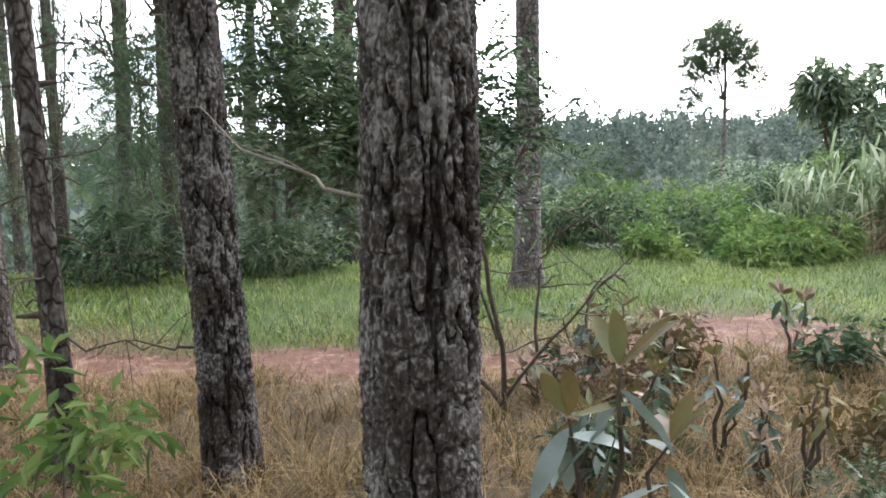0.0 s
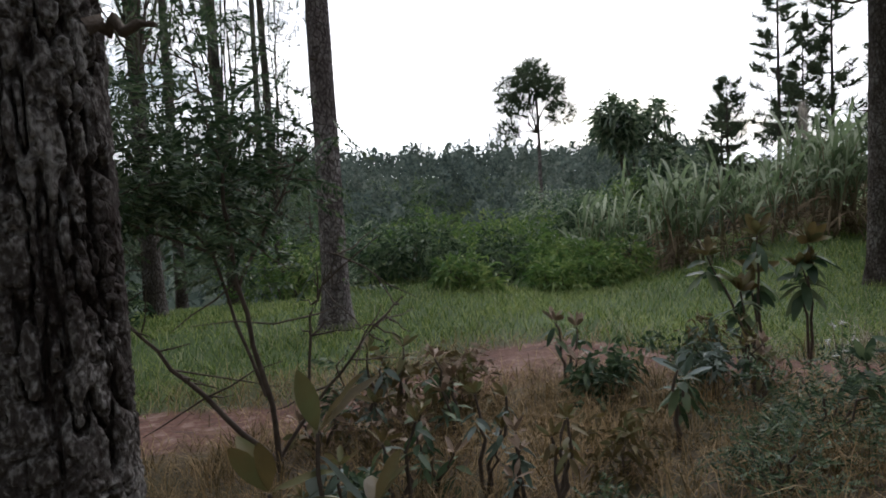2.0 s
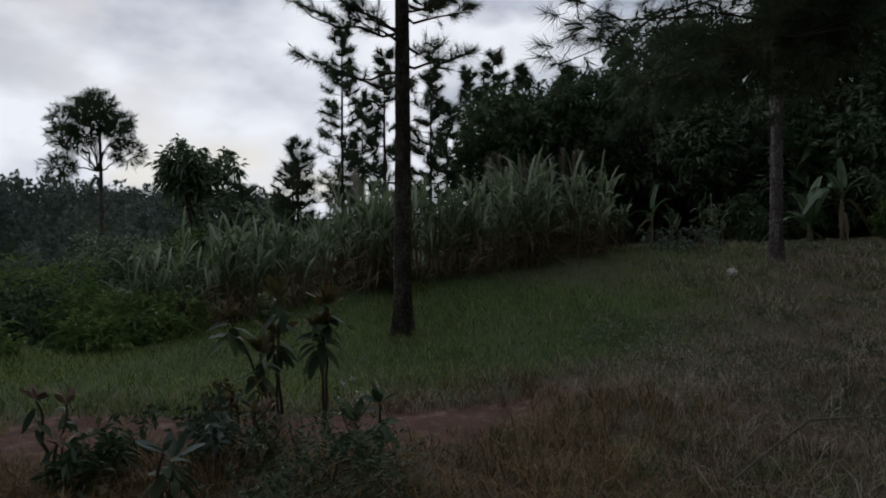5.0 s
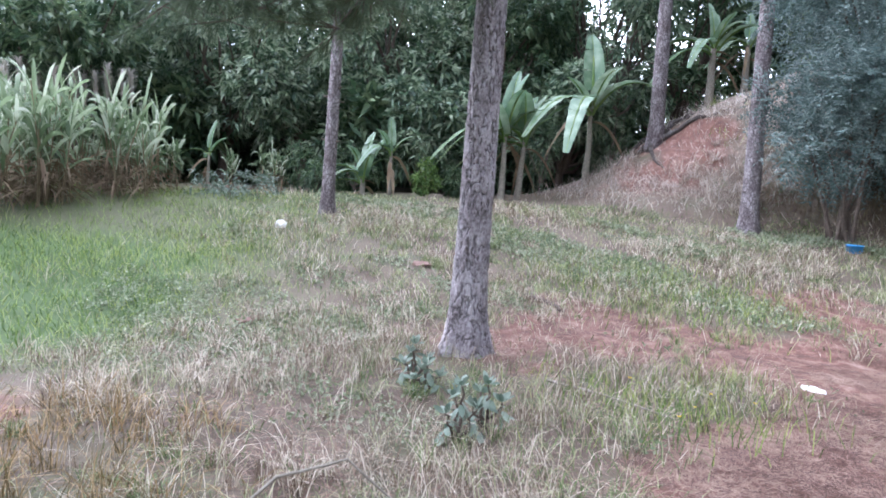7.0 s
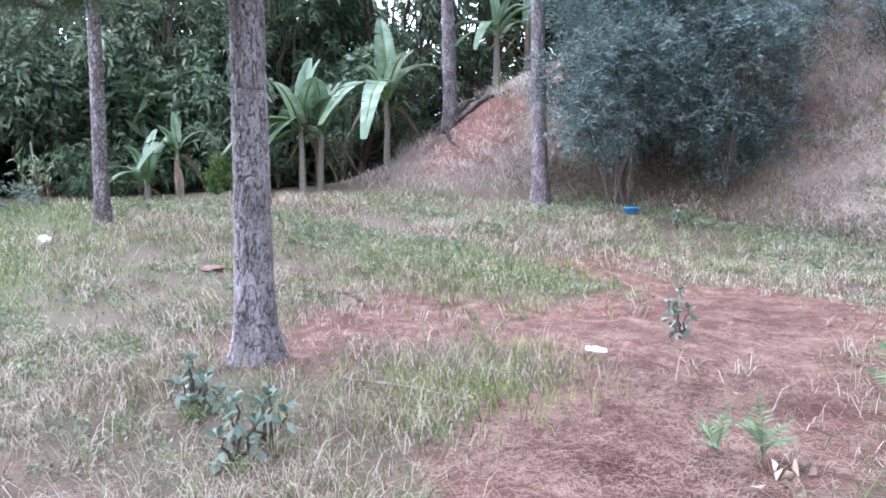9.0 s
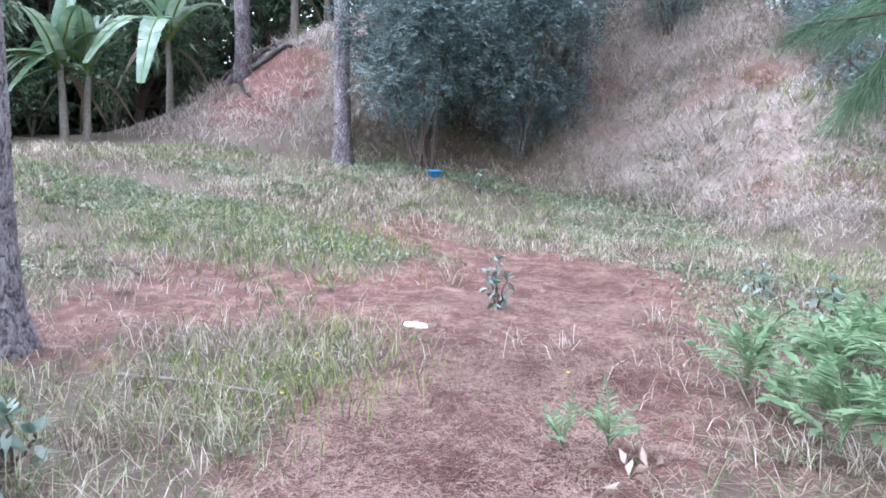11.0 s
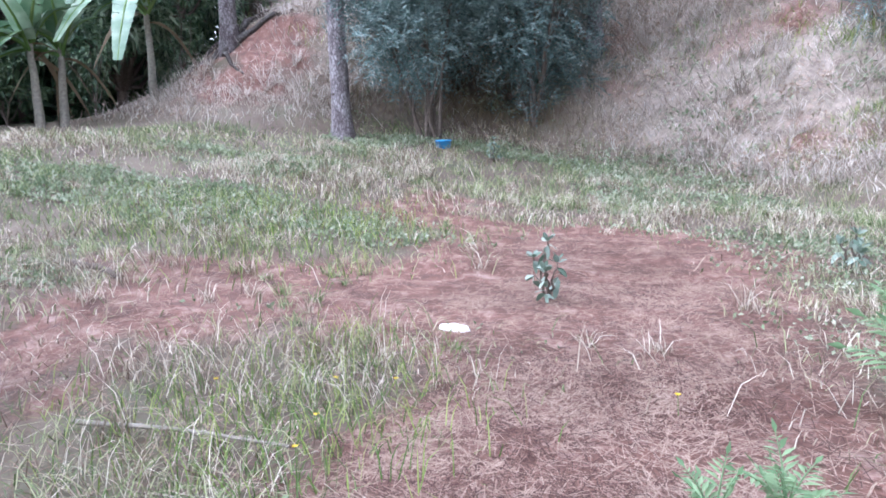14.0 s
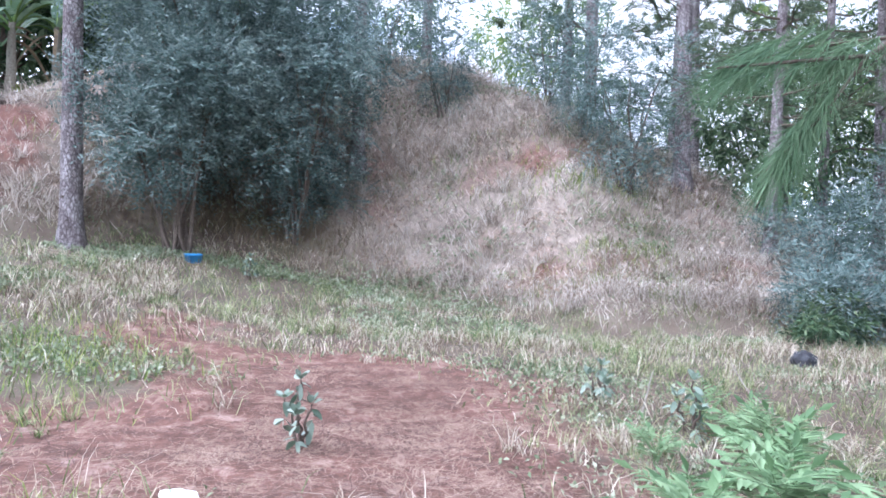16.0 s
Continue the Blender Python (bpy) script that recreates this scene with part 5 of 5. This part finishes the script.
# ---- the clearing: weeds, seedlings and litter ----
for k, (x, y, n, L) in enumerate(((6.05, -3.1, 14, 0.33), (5.95, -3.65, 16, 0.38), (5.62, -3.0, 9, 0.3), (5.3, -2.85, 14, 0.4), (5.8, -1.98, 9, 0.17), (6.15, -4.2, 14, 0.36), (6.3, -4.55, 14, 0.34), (6.75, -4.05, 9, 0.24), (5.35, -3.5, 14, 0.42), (6.7, -5.2, 12, 0.3), (7.1, -5.4, 9, 0.26), (5.9, -1.8, 6, 0.16))):
    frond_plant(x, y, "fresh green weed with deeply cut fern-like leaves", n, L, 0.3, 7, 0.3 * L, LEAF_FERN, 1000 + k, 0.7 * L, "fern_weed", "plant", "fern weeds")
for k, (x, y, h) in enumerate(((8.5, -2.87, 0.42), (7.65, 1.13, 0.3), (7.45, 1.0, 0.2), (6.55, 0.64, 0.35), (15.4, -6.2, 0.4), (7.1, -5.2, 0.4), (8.05, -5.5, 0.3), (6.8, 0.5, 0.28))):
    whorl_shrub(x, y, ((0, 0, h), (0.1, 0.05, h * 0.7), (-0.09, 0.08, h * 0.55), (0.02, -0.1, h * 0.6)), "grey-green seedling with oval leaves", 0.088, 7, 7, LEAF_SAGE, LEAF_SAGE, 1050 + k, "seedling", width=0.42, group="seedlings")
sprig = thing("pine_branch", (5.76, -3.7, 2.5), "pine branch with long hanging fresh needles", "branch")
np.random.seed(99)
so, gr = Soup(), Soup()
main = np.array([(-0.1, -1.6, 0.75), (-0.05, -1.0, 0.4), (0.05, -0.4, 0.1), (0.2, 0.0, 0.02), (0.45, 0.25, -0.02)])
tube(so, main, [0.02, 0.016, 0.012, 0.009, 0.005], 6)
arms = [main, np.array([(0.05, -0.4, 0.1), (0.15, -0.15, -0.2), (0.3, 0.05, -0.45)]), np.array([(0.0, -0.7, 0.25), (0.4, -0.6, 0.25), (0.75, -0.45, 0.15)])]
for a in arms[1:]:
    tube(so, a, [0.009, 0.007, 0.004], 5)
for a in arms:
    for k in range(9):
        f = np.random.uniform(0.45, 1)
        i = min(int(f * (len(a) - 1)), len(a) - 2)
        c = a[i] * (1 - (f * (len(a) - 1) - i)) + a[i + 1] * (f * (len(a) - 1) - i)
        tuft(gr, c[None], (a[i + 1] - a[i])[None] + [[0, 0, -0.25]], 70, 0.32, 0.004, 0.33)
so.mesh("twig", TWIG, sprig, True)
gr.mesh("foliage", NEEDLE_SOFT, sprig)
# the pine it grows on stands beside the path, out of the walker's way
pine_tree(5.8, -5.9, 0.11, 9, "pine beside the path whose low branch hangs into view", BARK, stub=0, seed=71, crown=dict(OVER, start=4.5))
# low limbs of the pine in the clearing, reaching over the grass
np.random.seed(98)
for k, (bx, by, bz) in enumerate(((-2.3, 2.6, 3.3), (-1.2, 2.4, 3.05), (-1.9, 1.3, 2.9), (-0.7, 1.7, 3.35), (-1.3, 0.9, 3.4), (-0.5, 2.9, 3.5), (-1.6, 2.0, 3.7), (-2.6, 1.6, 3.6), (-0.8, 2.1, 2.75), (-1.3, 1.0, 2.6), (-0.6, 2.8, 2.9), (-1.5, 2.3, 2.85), (-1.9, 1.8, 2.75), (-0.3, 1.4, 2.95), (-2.2, 2.9, 3.0))):
    so, gr = Soup(), Soup()
    p = curve((0, 0, 3.3 + 0.08 * k), (bx, by, bz), -0.05, 9, 0.03)
    tube(so, p, np.linspace(0.022, 0.005, 9), 5)
    for i in range(3, 9):
        for _ in range(7):
            e = p[i] + np.random.normal(size=3) * [0.26, 0.26, 0.14]
            tube(so, curve(p[i], e, 0, 3), [0.006, 0.005, 0.003], 4)
            tuft(gr, e[None], (e - p[i])[None] * 2 + (p[i] - p[i - 1])[None], 60, 0.22, 0.0065, 0.6)
    limb = so.mesh("branch", TWIG, pine_d, True)
    gr.mesh("foliage", NEEDLE, limb)


def scrap(name, x, y, sx, sy, sz, mat, label, category, seed, n=10, turn=0.0):
    """A small crumpled thing lying on the ground."""
    rng = np.random.default_rng(seed)
    bm = bmesh.new()
    bmesh.ops.create_icosphere(bm, subdivisions=3, radius=1.0)
    for v in bm.verts:
        d = v.co.normalized()
        k = 1 + 0.22 * math.sin(d.x * 5 + seed) * math.cos(d.y * 6 + d.z * 3) + rng.uniform(-0.06, 0.06)
        v.co = Vector((d.x * sx * k, d.y * sy * k, max(d.z, -0.45) * sz * k + 0.45 * sz))
    me = bpy.data.meshes.new(name)
    bm.to_mesh(me)
    bm.free()
    me.materials.append(mat)
    ob = new(name, me)
    ob.matrix_basis = pose(*on_ground(x, y, 0.005), 0, 0, turn)
    return tagged(ob, label, category)


scrap("paper_scrap", 8.2, -2.0, 0.1, 0.05, 0.025, WHITE, "crumpled white scrap of paper on the red earth", "litter", 1, turn=30)
scrap("paper_scrap", 13.5, 4.58, 0.12, 0.08, 0.09, WHITE, "white scrap lying in the grass", "litter", 2)
scrap("paper_scrap", 7.95, -5.48, 0.045, 0.03, 0.02, WHITE, "small white scrap beside the path", "litter", 3)
scrap("paper_scrap", 7.81, -5.12, 0.035, 0.025, 0.015, WHITE, "tiny white scrap beside the path", "litter", 4)
scrap("black_bag", 7.57, -8.84, 0.14, 0.1, 0.12, BLACK, "crumpled black plastic bag in the weeds", "litter", 5)
scrap("stone", 9.22, 3.2, 0.2, 0.12, 0.03, EARTH, "flat reddish stone in dry grass", "stone", 6)
scrap("stone", 12.2, 1.9, 0.2, 0.15, 0.035, EARTH, "reddish stone behind the pine", "stone", 7)
bk = thing("bucket", on_ground(16.55, -5.72, 0.2), "blue plastic bucket in long grass below the bank", "bucket")
th = np.linspace(0, 2 * np.pi, 20, endpoint=False)
prof = ((0.0, 0.0), (0.12, 0.0), (0.15, 0.3), (0.16, 0.3), (0.16, 0.33), (0.145, 0.33), (0.11, 0.03), (0.0, 0.03))
v = np.array([(r * math.cos(a), r * math.sin(a), z) for r, z in prof for a in th])
q = [(i * 20 + j, i * 20 + (j + 1) % 20, (i + 1) * 20 + (j + 1) % 20, (i + 1) * 20 + j) for i in range(7) for j in range(20)]
link_mesh("pail", v, np.array(q), BLUE, bk, True)
so = Soup()
tube(so, [(0.155 * math.cos(a), 0.02, 0.32 + 0.12 * math.sin(a)) for a in np.linspace(0, math.pi, 10)], np.full(10, 0.005), 5)
so.mesh("handle", BLACK, bk, True)


def stick(pts, r, label, mat=TWIG_PALE):
    so = Soup()
    p = np.concatenate([curve(a, b, 0, 4, r * 0.4)[:-1] for a, b in zip(pts[:-1], pts[1:])] + [np.array([pts[-1]])])
    tube(so, p, np.linspace(r, r * 0.5, len(p)), 6)
    ob = so.mesh("stick", mat, None, True)
    return tagged(ob, label, "stick", "fallen sticks")


def low_pts(xy, up=0.02):
    return [(x, y, float(ground_z(x, y)) + up + h) for x, y, h in xy]


stick(low_pts(((7.95, 0.1, 0.02), (7.6, -0.3, 0.03), (7.2, -0.75, 0.02))), 0.014, "pale fallen stick in dry grass")
stick(low_pts(((10.95, 0.3, 0.03), (10.7, 0.05, 0.03), (10.45, -0.1, 0.02))), 0.035, "dark piece of log on bare earth", TWIG)
stick(low_pts(((4.6, 1.5, 0.0), (4.75, 1.1, 0.4), (4.95, 0.9, 0.42), (5.0, 0.7, 0.25))), 0.008, "bent dry twig standing in grass")
stick(low_pts(((7.5, -5.2, 0.02), (7.75, -5.75, 0.12), (7.9, -6.1, 0.2))), 0.009, "thin pale twig leaning in the weeds")
stick(low_pts(((6.9, -6.2, 0.02), (7.3, -6.6, 0.1), (7.6, -7.0, 0.22))), 0.009, "thin dry twig in the weeds")
dl = thing("dead_leaves", on_ground(5.56, -1.86), "curled pale dead leaves lying together", "leaves")
np.random.seed(31)
for i in range(12):
    so = Soup()
    o = np.array([*np.random.normal(size=2) * 0.1, 0.02 + 0.03 * np.random.rand()])
    leaves(so, o[None], np.random.normal(size=(1, 3)) * [1, 1, 0.3] + [0, 0, 0.15], 0.12, 0.04, fold=0.35)
    so.mesh("leaf", DEAD_LEAF, dl)
for k, (x, y) in enumerate(((6.6, -2.31), (7.3, -0.9), (7.7, -1.1), (7.05, -0.75), (7.5, -1.35), (8.0, -0.55))):
    f = thing("yellow_flower", on_ground(x, y), "tiny yellow flower in the grass", "flower", "yellow flowers")
    so, st = Soup(), Soup()
    tube(st, [(0, 0, 0), (0.005, 0, 0.05), (0.01, 0, 0.1)], [0.002, 0.002, 0.0015], 4)
    st.mesh("stalk", LEAF_GREEN, f)
    a = np.arange(7) * 0.9
    leaves(so, np.tile([0.01, 0, 0.1], (7, 1)), np.stack([np.cos(a), np.sin(a), np.full(7, 0.25)], 1), 0.016, 0.01)
    so.mesh("petal_ring", YELLOW, f)


# ---- grass, litter and far woods: too many to count ----
def scatter(n, x0, x1, y0, y1, keep):
    x, y = np.random.uniform(x0, x1, n), np.random.uniform(y0, y1, n)
    ok = np.random.uniform(0, 1, n) < keep(x, y)
    x, y = x[ok], y[ok]
    return np.stack([x, y, ground_z(x, y) - 0.01], 1)


def patchy(x, y, k, seed, lo=-0.4, hi=0.6):
    return sm((wave(x, y, k, seed) + 0.6 * wave(x, y, k * 2.7, seed + 1) - lo) / (hi - lo))


def clear(x, y):
    """Keeps blades off the walked line."""
    return sm((np.hypot(x - np.clip(x, 0, 4.9), y - 0.02 + 0.09 * np.clip(x, 0, 4.9)) - 0.35) / 0.4)


def stuff(name, soup, mat, label, category):
    ob = soup.mesh(name, mat)
    return tagged(ob, label, category, kind="stuff")


np.random.seed(5)
bankness = lambda x, y: sm(bank(x, y) / 0.5)
so = Soup()
p = scatter(170000, -9, 17, 2.2, 13.5, lambda x, y: green_zone(x, y) * (1 - 0.9 * bare(x, y)) * (0.55 + 0.45 * patchy(x, y, 0.9, 3)))
blades(so, p, np.random.uniform(0.05, 0.19, len(p)), 0.008, np.random.uniform(0.3, 1.2, len(p)))
stuff("green_grass", so, GRASS, "lush green grass along the cane and track", "grass")
so = Soup()
near = lambda x, y: (1 - bare(x, y)) ** 1.5 * clear(x, y) * (1 - 0.75 * bankness(x, y)) * (1 - 0.85 * green_zone(x, y))
p = scatter(118000, 3.2, 18.5, -13, 6.5, lambda x, y: near(x, y) * (0.25 + 0.75 * patchy(x, y, 1.1, 7)) * sm((x - 3) / 2))
blades(so, p, np.random.uniform(0.05, 0.2, len(p)) * (0.55 + 0.75 * patchy(p[:, 0], p[:, 1], 3.4, 1.0)), 0.0027 + 0.0005 * p[:, 0], np.random.uniform(0.4, 1.2, len(p)))
p = scatter(26000, -7, 5, -8, 2.2, lambda x, y: clear(x, y) * (0.4 + 0.6 * patchy(x, y, 0.9, 4.4)))
blades(so, p, np.random.uniform(0.05, 0.2, len(p)), 0.007, np.random.uniform(0.3, 1.1, len(p)))
p = scatter(45000, -9, 13, 4.6, 13, lambda x, y: green_zone(x, y) * (1 - 0.95 * bare(x, y)) * (0.15 + 0.85 * patchy(x, y, 0.7, 5.5, -0.2, 0.7)) * (0.35 + 0.65 * sm((7.6 - y - 0.3 * x) / 1.5)))
blades(so, p, np.random.uniform(0.08, 0.26, len(p)), 0.008, np.random.uniform(0.3, 1.1, len(p)))
stuff("mixed_grass", so, GRASS_MID, "short half-dry grass over the clearing", "grass")
so = Soup()
p = scatter(102000, 3.2, 18, -13, 6.5, lambda x, y: near(x, y) * (0.1 + 0.9 * patchy(x, y, 0.8, 9.5, 0.0, 0.8)) * sm((x - 3) / 2))
blades(so, p, np.random.uniform(0.06, 0.24, len(p)) * (0.5 + 0.8 * patchy(p[:, 0], p[:, 1], 3.0, 6.0)), 0.0022 + 0.0005 * p[:, 0], np.random.uniform(0.3, 1.15, len(p)))
p = scatter(11000, 4.6, 8.8, -1.8, 2.6, lambda x, y: (1 - bare(x, y)) ** 2 * patchy(x, y, 1.6, 4.2, -0.2, 0.5) * clear(x, y))
blades(so, p, np.random.uniform(0.08, 0.28, len(p)), 0.0035, np.random.uniform(0.3, 1.2, len(p)))
stuff("dry_grass", so, GRASS_DRY, "bleached dry grass in tufts over the clearing", "grass")
so = Soup()
# under the feathery bush pale grass is thinned out, to darken the shaded hollow
hollow = lambda x, y: np.clip(1.2 * hump(x, y, 16.9, -6.6, 1.5) + hump(x, y, 18.0, -5.6, 1.2) + hump(x, y, 16.0, -7.7, 1.1), 0, 1)
p = scatter(150000, 9, 22, -17, 1, lambda x, y: bankness(x, y) * (1 - 0.92 * hollow(x, y)) * (0.45 + 0.55 * patchy(x, y, 0.9, 2.4)) * (1 - 0.95 * np.clip(1.3 * hump(x, y, 20.6, -2.7, 1.25) + hump(x, y, 13.9, -12, 0.7) + hump(x, y, 12.6, -10.6, 0.6), 0, 1)))
blades(so, p, np.random.uniform(0.1, 0.5, len(p)) * (0.45 + 0.75 * patchy(p[:, 0], p[:, 1], 2.2, 5.0)), 0.011, np.random.uniform(0.5, 1.8, len(p)))
stuff("bank_grass", so, GRASS_BANK, "long dry grass hanging over the bank", "grass")
so = Soup()
p = scatter(16000, 9, 21, -16, 1, lambda x, y: bankness(x, y) * (1 - 0.8 * hollow(x, y)) * (1 - np.clip(1.4 * hump(x, y, 20.5, -2.9, 1.2), 0, 1)) * patchy(x, y, 1.5, 8.3, -0.1, 0.6))
p = np.repeat(p, 3, 0) + np.random.normal(size=(len(p) * 3, 3)) * [0.07, 0.07, 0.07] + [0, 0, 0.2]
leaves(so, p, np.random.normal(size=p.shape) + [0, 0, -0.1], 0.09, 0.035)
stuff("dry_weeds", so, DEAD_LEAF, "withered leafy weeds tangled over the bank", "weeds")
so = Soup()
p = scatter(30000, 9, 26, -18, 3, lambda x, y: bankness(x, y) * patchy(x, y, 0.6, 6.1, 0.1, 0.7) * sm((bank(x, y) - 1.2) / 1.5))
blades(so, p, np.random.uniform(0.15, 0.4, len(p)), 0.012, np.random.uniform(0.2, 0.9, len(p)))
p = scatter(6000, 6.3, 9.6, -1.9, 0.9, lambda x, y: hump(x, y, 7.6, -0.75, 0.75) * 0.8 + 0.6 * hump(x, y, 8.2, -1.35, 0.3))
blades(so, p, np.random.uniform(0.08, 0.24, len(p)), 0.006, np.random.uniform(0.2, 0.8, len(p)))
p = scatter(6500, 9.5, 14, -3.6, 0.5, lambda x, y: np.clip(hump(x, y, 11.6, -2.0, 1.0) + 0.7 * hump(x, y, 12.6, -0.8, 1.2), 0, 1) * 0.8)
blades(so, p, np.random.uniform(0.08, 0.26, len(p)), 0.008, np.random.uniform(0.2, 0.8, len(p)))
p = scatter(16000, 8.5, 14.5, -13.5, -8.5, lambda x, y: bankness(x, y) * np.clip(hump(x, y, 12.2, -11.8, 1.6) + 0.8 * hump(x, y, 10.6, -11.0, 1.2), 0, 1) * patchy(x, y, 1.3, 2.9, -0.3, 0.4))
blades(so, p, np.random.uniform(0.08, 0.3, len(p)), 0.008, np.random.uniform(0.3, 1.2, len(p)))
stuff("fresh_grass", so, GRASS, "fresh green grass tufts", "grass")
so = Soup()
p = scatter(90000, -6, 7, 0.4, 7.0, lambda x, y: (1 - green_zone(x, y)) * (1 - 0.97 * bare(x, y)) * clear(x, y) * sm((6.0 - x) / 3.5) * sm((y - 0.3) / 1.6))
blades(so, p, np.random.uniform(0.07, 0.3, len(p)) * (0.5 + 0.6 * patchy(p[:, 0], p[:, 1], 1.4, 2.0)), 0.005, np.random.uniform(0.4, 1.7, len(p)))
stuff("brown_grass", so, GRASS_BROWN, "brown undergrowth grass before the track", "grass")
so = Soup()
# brown dead stems, whose dark colour also stands in for shade below the bush
p = scatter(9000, 14.5, 20, -9.5, -3.5, lambda x, y: hollow(x, y) * sm((bank(x, y) - 0.05) / 0.4))
blades(so, p, np.random.uniform(0.2, 0.9, len(p)), 0.009, np.random.uniform(0.3, 1.3, len(p)))
stuff("dead_stems", so, CANE_STALK, "dead brown stems and twigs under the feathery bush", "undergrowth")


def tussocks(n, x0, x1, y0, y1, keep, count, tall, wide):
    """Clumps of blades that spring from one foot."""
    soup = Soup()
    c = scatter(n, x0, x1, y0, y1, keep)
    size = np.repeat(np.random.uniform(0.5, 1.0, len(c)) ** 1.5, count)
    q = np.repeat(c, count, 0) + np.random.normal(size=(len(c) * count, 3)) * [0.035, 0.035, 0]
    blades(soup, q, tall * size * np.random.uniform(0.5, 1.0, len(q)), wide, np.random.uniform(0.1, 1.3, len(q)))
    return soup


open_ground = lambda x, y: (1 - bare(x, y)) * clear(x, y) * (1 - bankness(x, y)) * (1 - green_zone(x, y))
stuff("dry_tussocks", tussocks(3000, 4.4, 17, -12.5, 5.5, lambda x, y: open_ground(x, y) * patchy(x, y, 0.9, 3.7, -0.3, 0.5), 24, 0.34, 0.006), GRASS_DRY, "bleached tussocks of dry grass", "grass")
stuff("green_tussocks", tussocks(1750, 4.4, 17, -12.5, 5.5, lambda x, y: open_ground(x, y) * patchy(x, y, 0.8, 6.4, -0.1, 0.6), 26, 0.26, 0.007), GRASS_MID, "half-green tussocks of grass", "grass")
stuff("bank_tussocks", tussocks(4200, 9, 21, -16, 0.5, lambda x, y: bankness(x, y) * (1 - hollow(x, y)) * (1 - np.clip(1.4 * hump(x, y, 20.5, -2.9, 1.2), 0, 1)) * patchy(x, y, 1.1, 0.4, -0.4, 0.5), 22, 0.6, 0.011), GRASS_BANK, "pale tussocks of long grass on the bank", "grass")
stuff("brown_tussocks", tussocks(900, -5, 6.5, 1.6, 4.8, lambda x, y: (1 - bare(x, y)) * clear(x, y) * sm((y - 1.5) / 1.0), 20, 0.4, 0.006), GRASS_BROWN, "brown tussocks before the track", "grass")
so = Soup()
p = scatter(40000, 6.5, 17.5, -12.5, 5.5, lambda x, y: (1 - bare(x, y)) ** 2 * patchy(x, y, 0.7, 1.5, 0.0, 0.7) * (1 - bankness(x, y)))
p = np.repeat(p, 3, 0) + np.random.normal(size=(len(p) * 3, 3)) * [0.03, 0.03, 0.012] + [0, 0, 0.05]
leaves(so, p, np.random.normal(size=p.shape) + [0, 0, 0.3], 0.02 + 0.003 * p[:, 0], 0.01 + 0.0018 * p[:, 0])
p = scatter(9000, 9, 20, -16, -3, lambda x, y: bankness(x, y) * patchy(x, y, 1.2, 3.3, 0.2, 0.9))
p = np.repeat(p, 3, 0) + np.random.normal(size=(len(p) * 3, 3)) * [0.05, 0.05, 0.03] + [0, 0, 0.15]
leaves(so, p, np.random.normal(size=p.shape) + [0, 0, 0.3], 0.08, 0.045)
stuff("low_weeds", so, WEED, "low leafy weeds matting the slope", "weeds")
so = Soup()
p = scatter(560000, 4.2, 14, -8, 2.5, lambda x, y: np.clip(bare(x, y) + 0.12, 0, 1) * (0.4 + 0.6 * patchy(x, y, 1.3, 8.0)) * np.clip(9 / ((x - 4) ** 2 + 1.0), 0.25, 1))
th = np.random.uniform(0, np.pi, len(p))
d = np.stack([np.cos(th), np.sin(th), np.random.normal(size=len(p)) * 0.06], 1)
sd = np.stack([-np.sin(th), np.cos(th), np.zeros(len(p))], 1) * 0.0017
L = np.random.uniform(0.03, 0.1, (len(p), 1))
p = p + [0, 0, 0.016]
v = np.stack([p - d * L - sd, p - d * L + sd, p + d * L + sd, p + d * L - sd], 1).reshape(-1, 3)
so.add(v, np.arange(len(v)).reshape(-1, 4))
stuff("pine_litter", so, LITTER, "fallen pine needles strewn over the red earth", "needles")
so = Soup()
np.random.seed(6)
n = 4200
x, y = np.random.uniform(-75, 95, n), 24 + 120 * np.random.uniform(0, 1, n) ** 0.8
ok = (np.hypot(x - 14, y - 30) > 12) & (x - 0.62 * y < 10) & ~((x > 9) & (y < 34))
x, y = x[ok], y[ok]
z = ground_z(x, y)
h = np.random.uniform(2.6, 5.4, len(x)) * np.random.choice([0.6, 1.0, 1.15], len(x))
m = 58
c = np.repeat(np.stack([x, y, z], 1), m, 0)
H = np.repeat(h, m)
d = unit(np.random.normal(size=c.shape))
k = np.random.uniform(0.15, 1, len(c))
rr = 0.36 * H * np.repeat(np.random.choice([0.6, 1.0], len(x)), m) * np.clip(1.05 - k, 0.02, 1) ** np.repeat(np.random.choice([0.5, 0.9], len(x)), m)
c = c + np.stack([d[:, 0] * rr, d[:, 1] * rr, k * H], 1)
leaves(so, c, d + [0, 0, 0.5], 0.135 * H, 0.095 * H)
# the pale leaf colour carries the haze over the hill
stuff("far_woods", so, FAR_LEAF_HAZY, "mixed woods covering the far hillside", "woods")
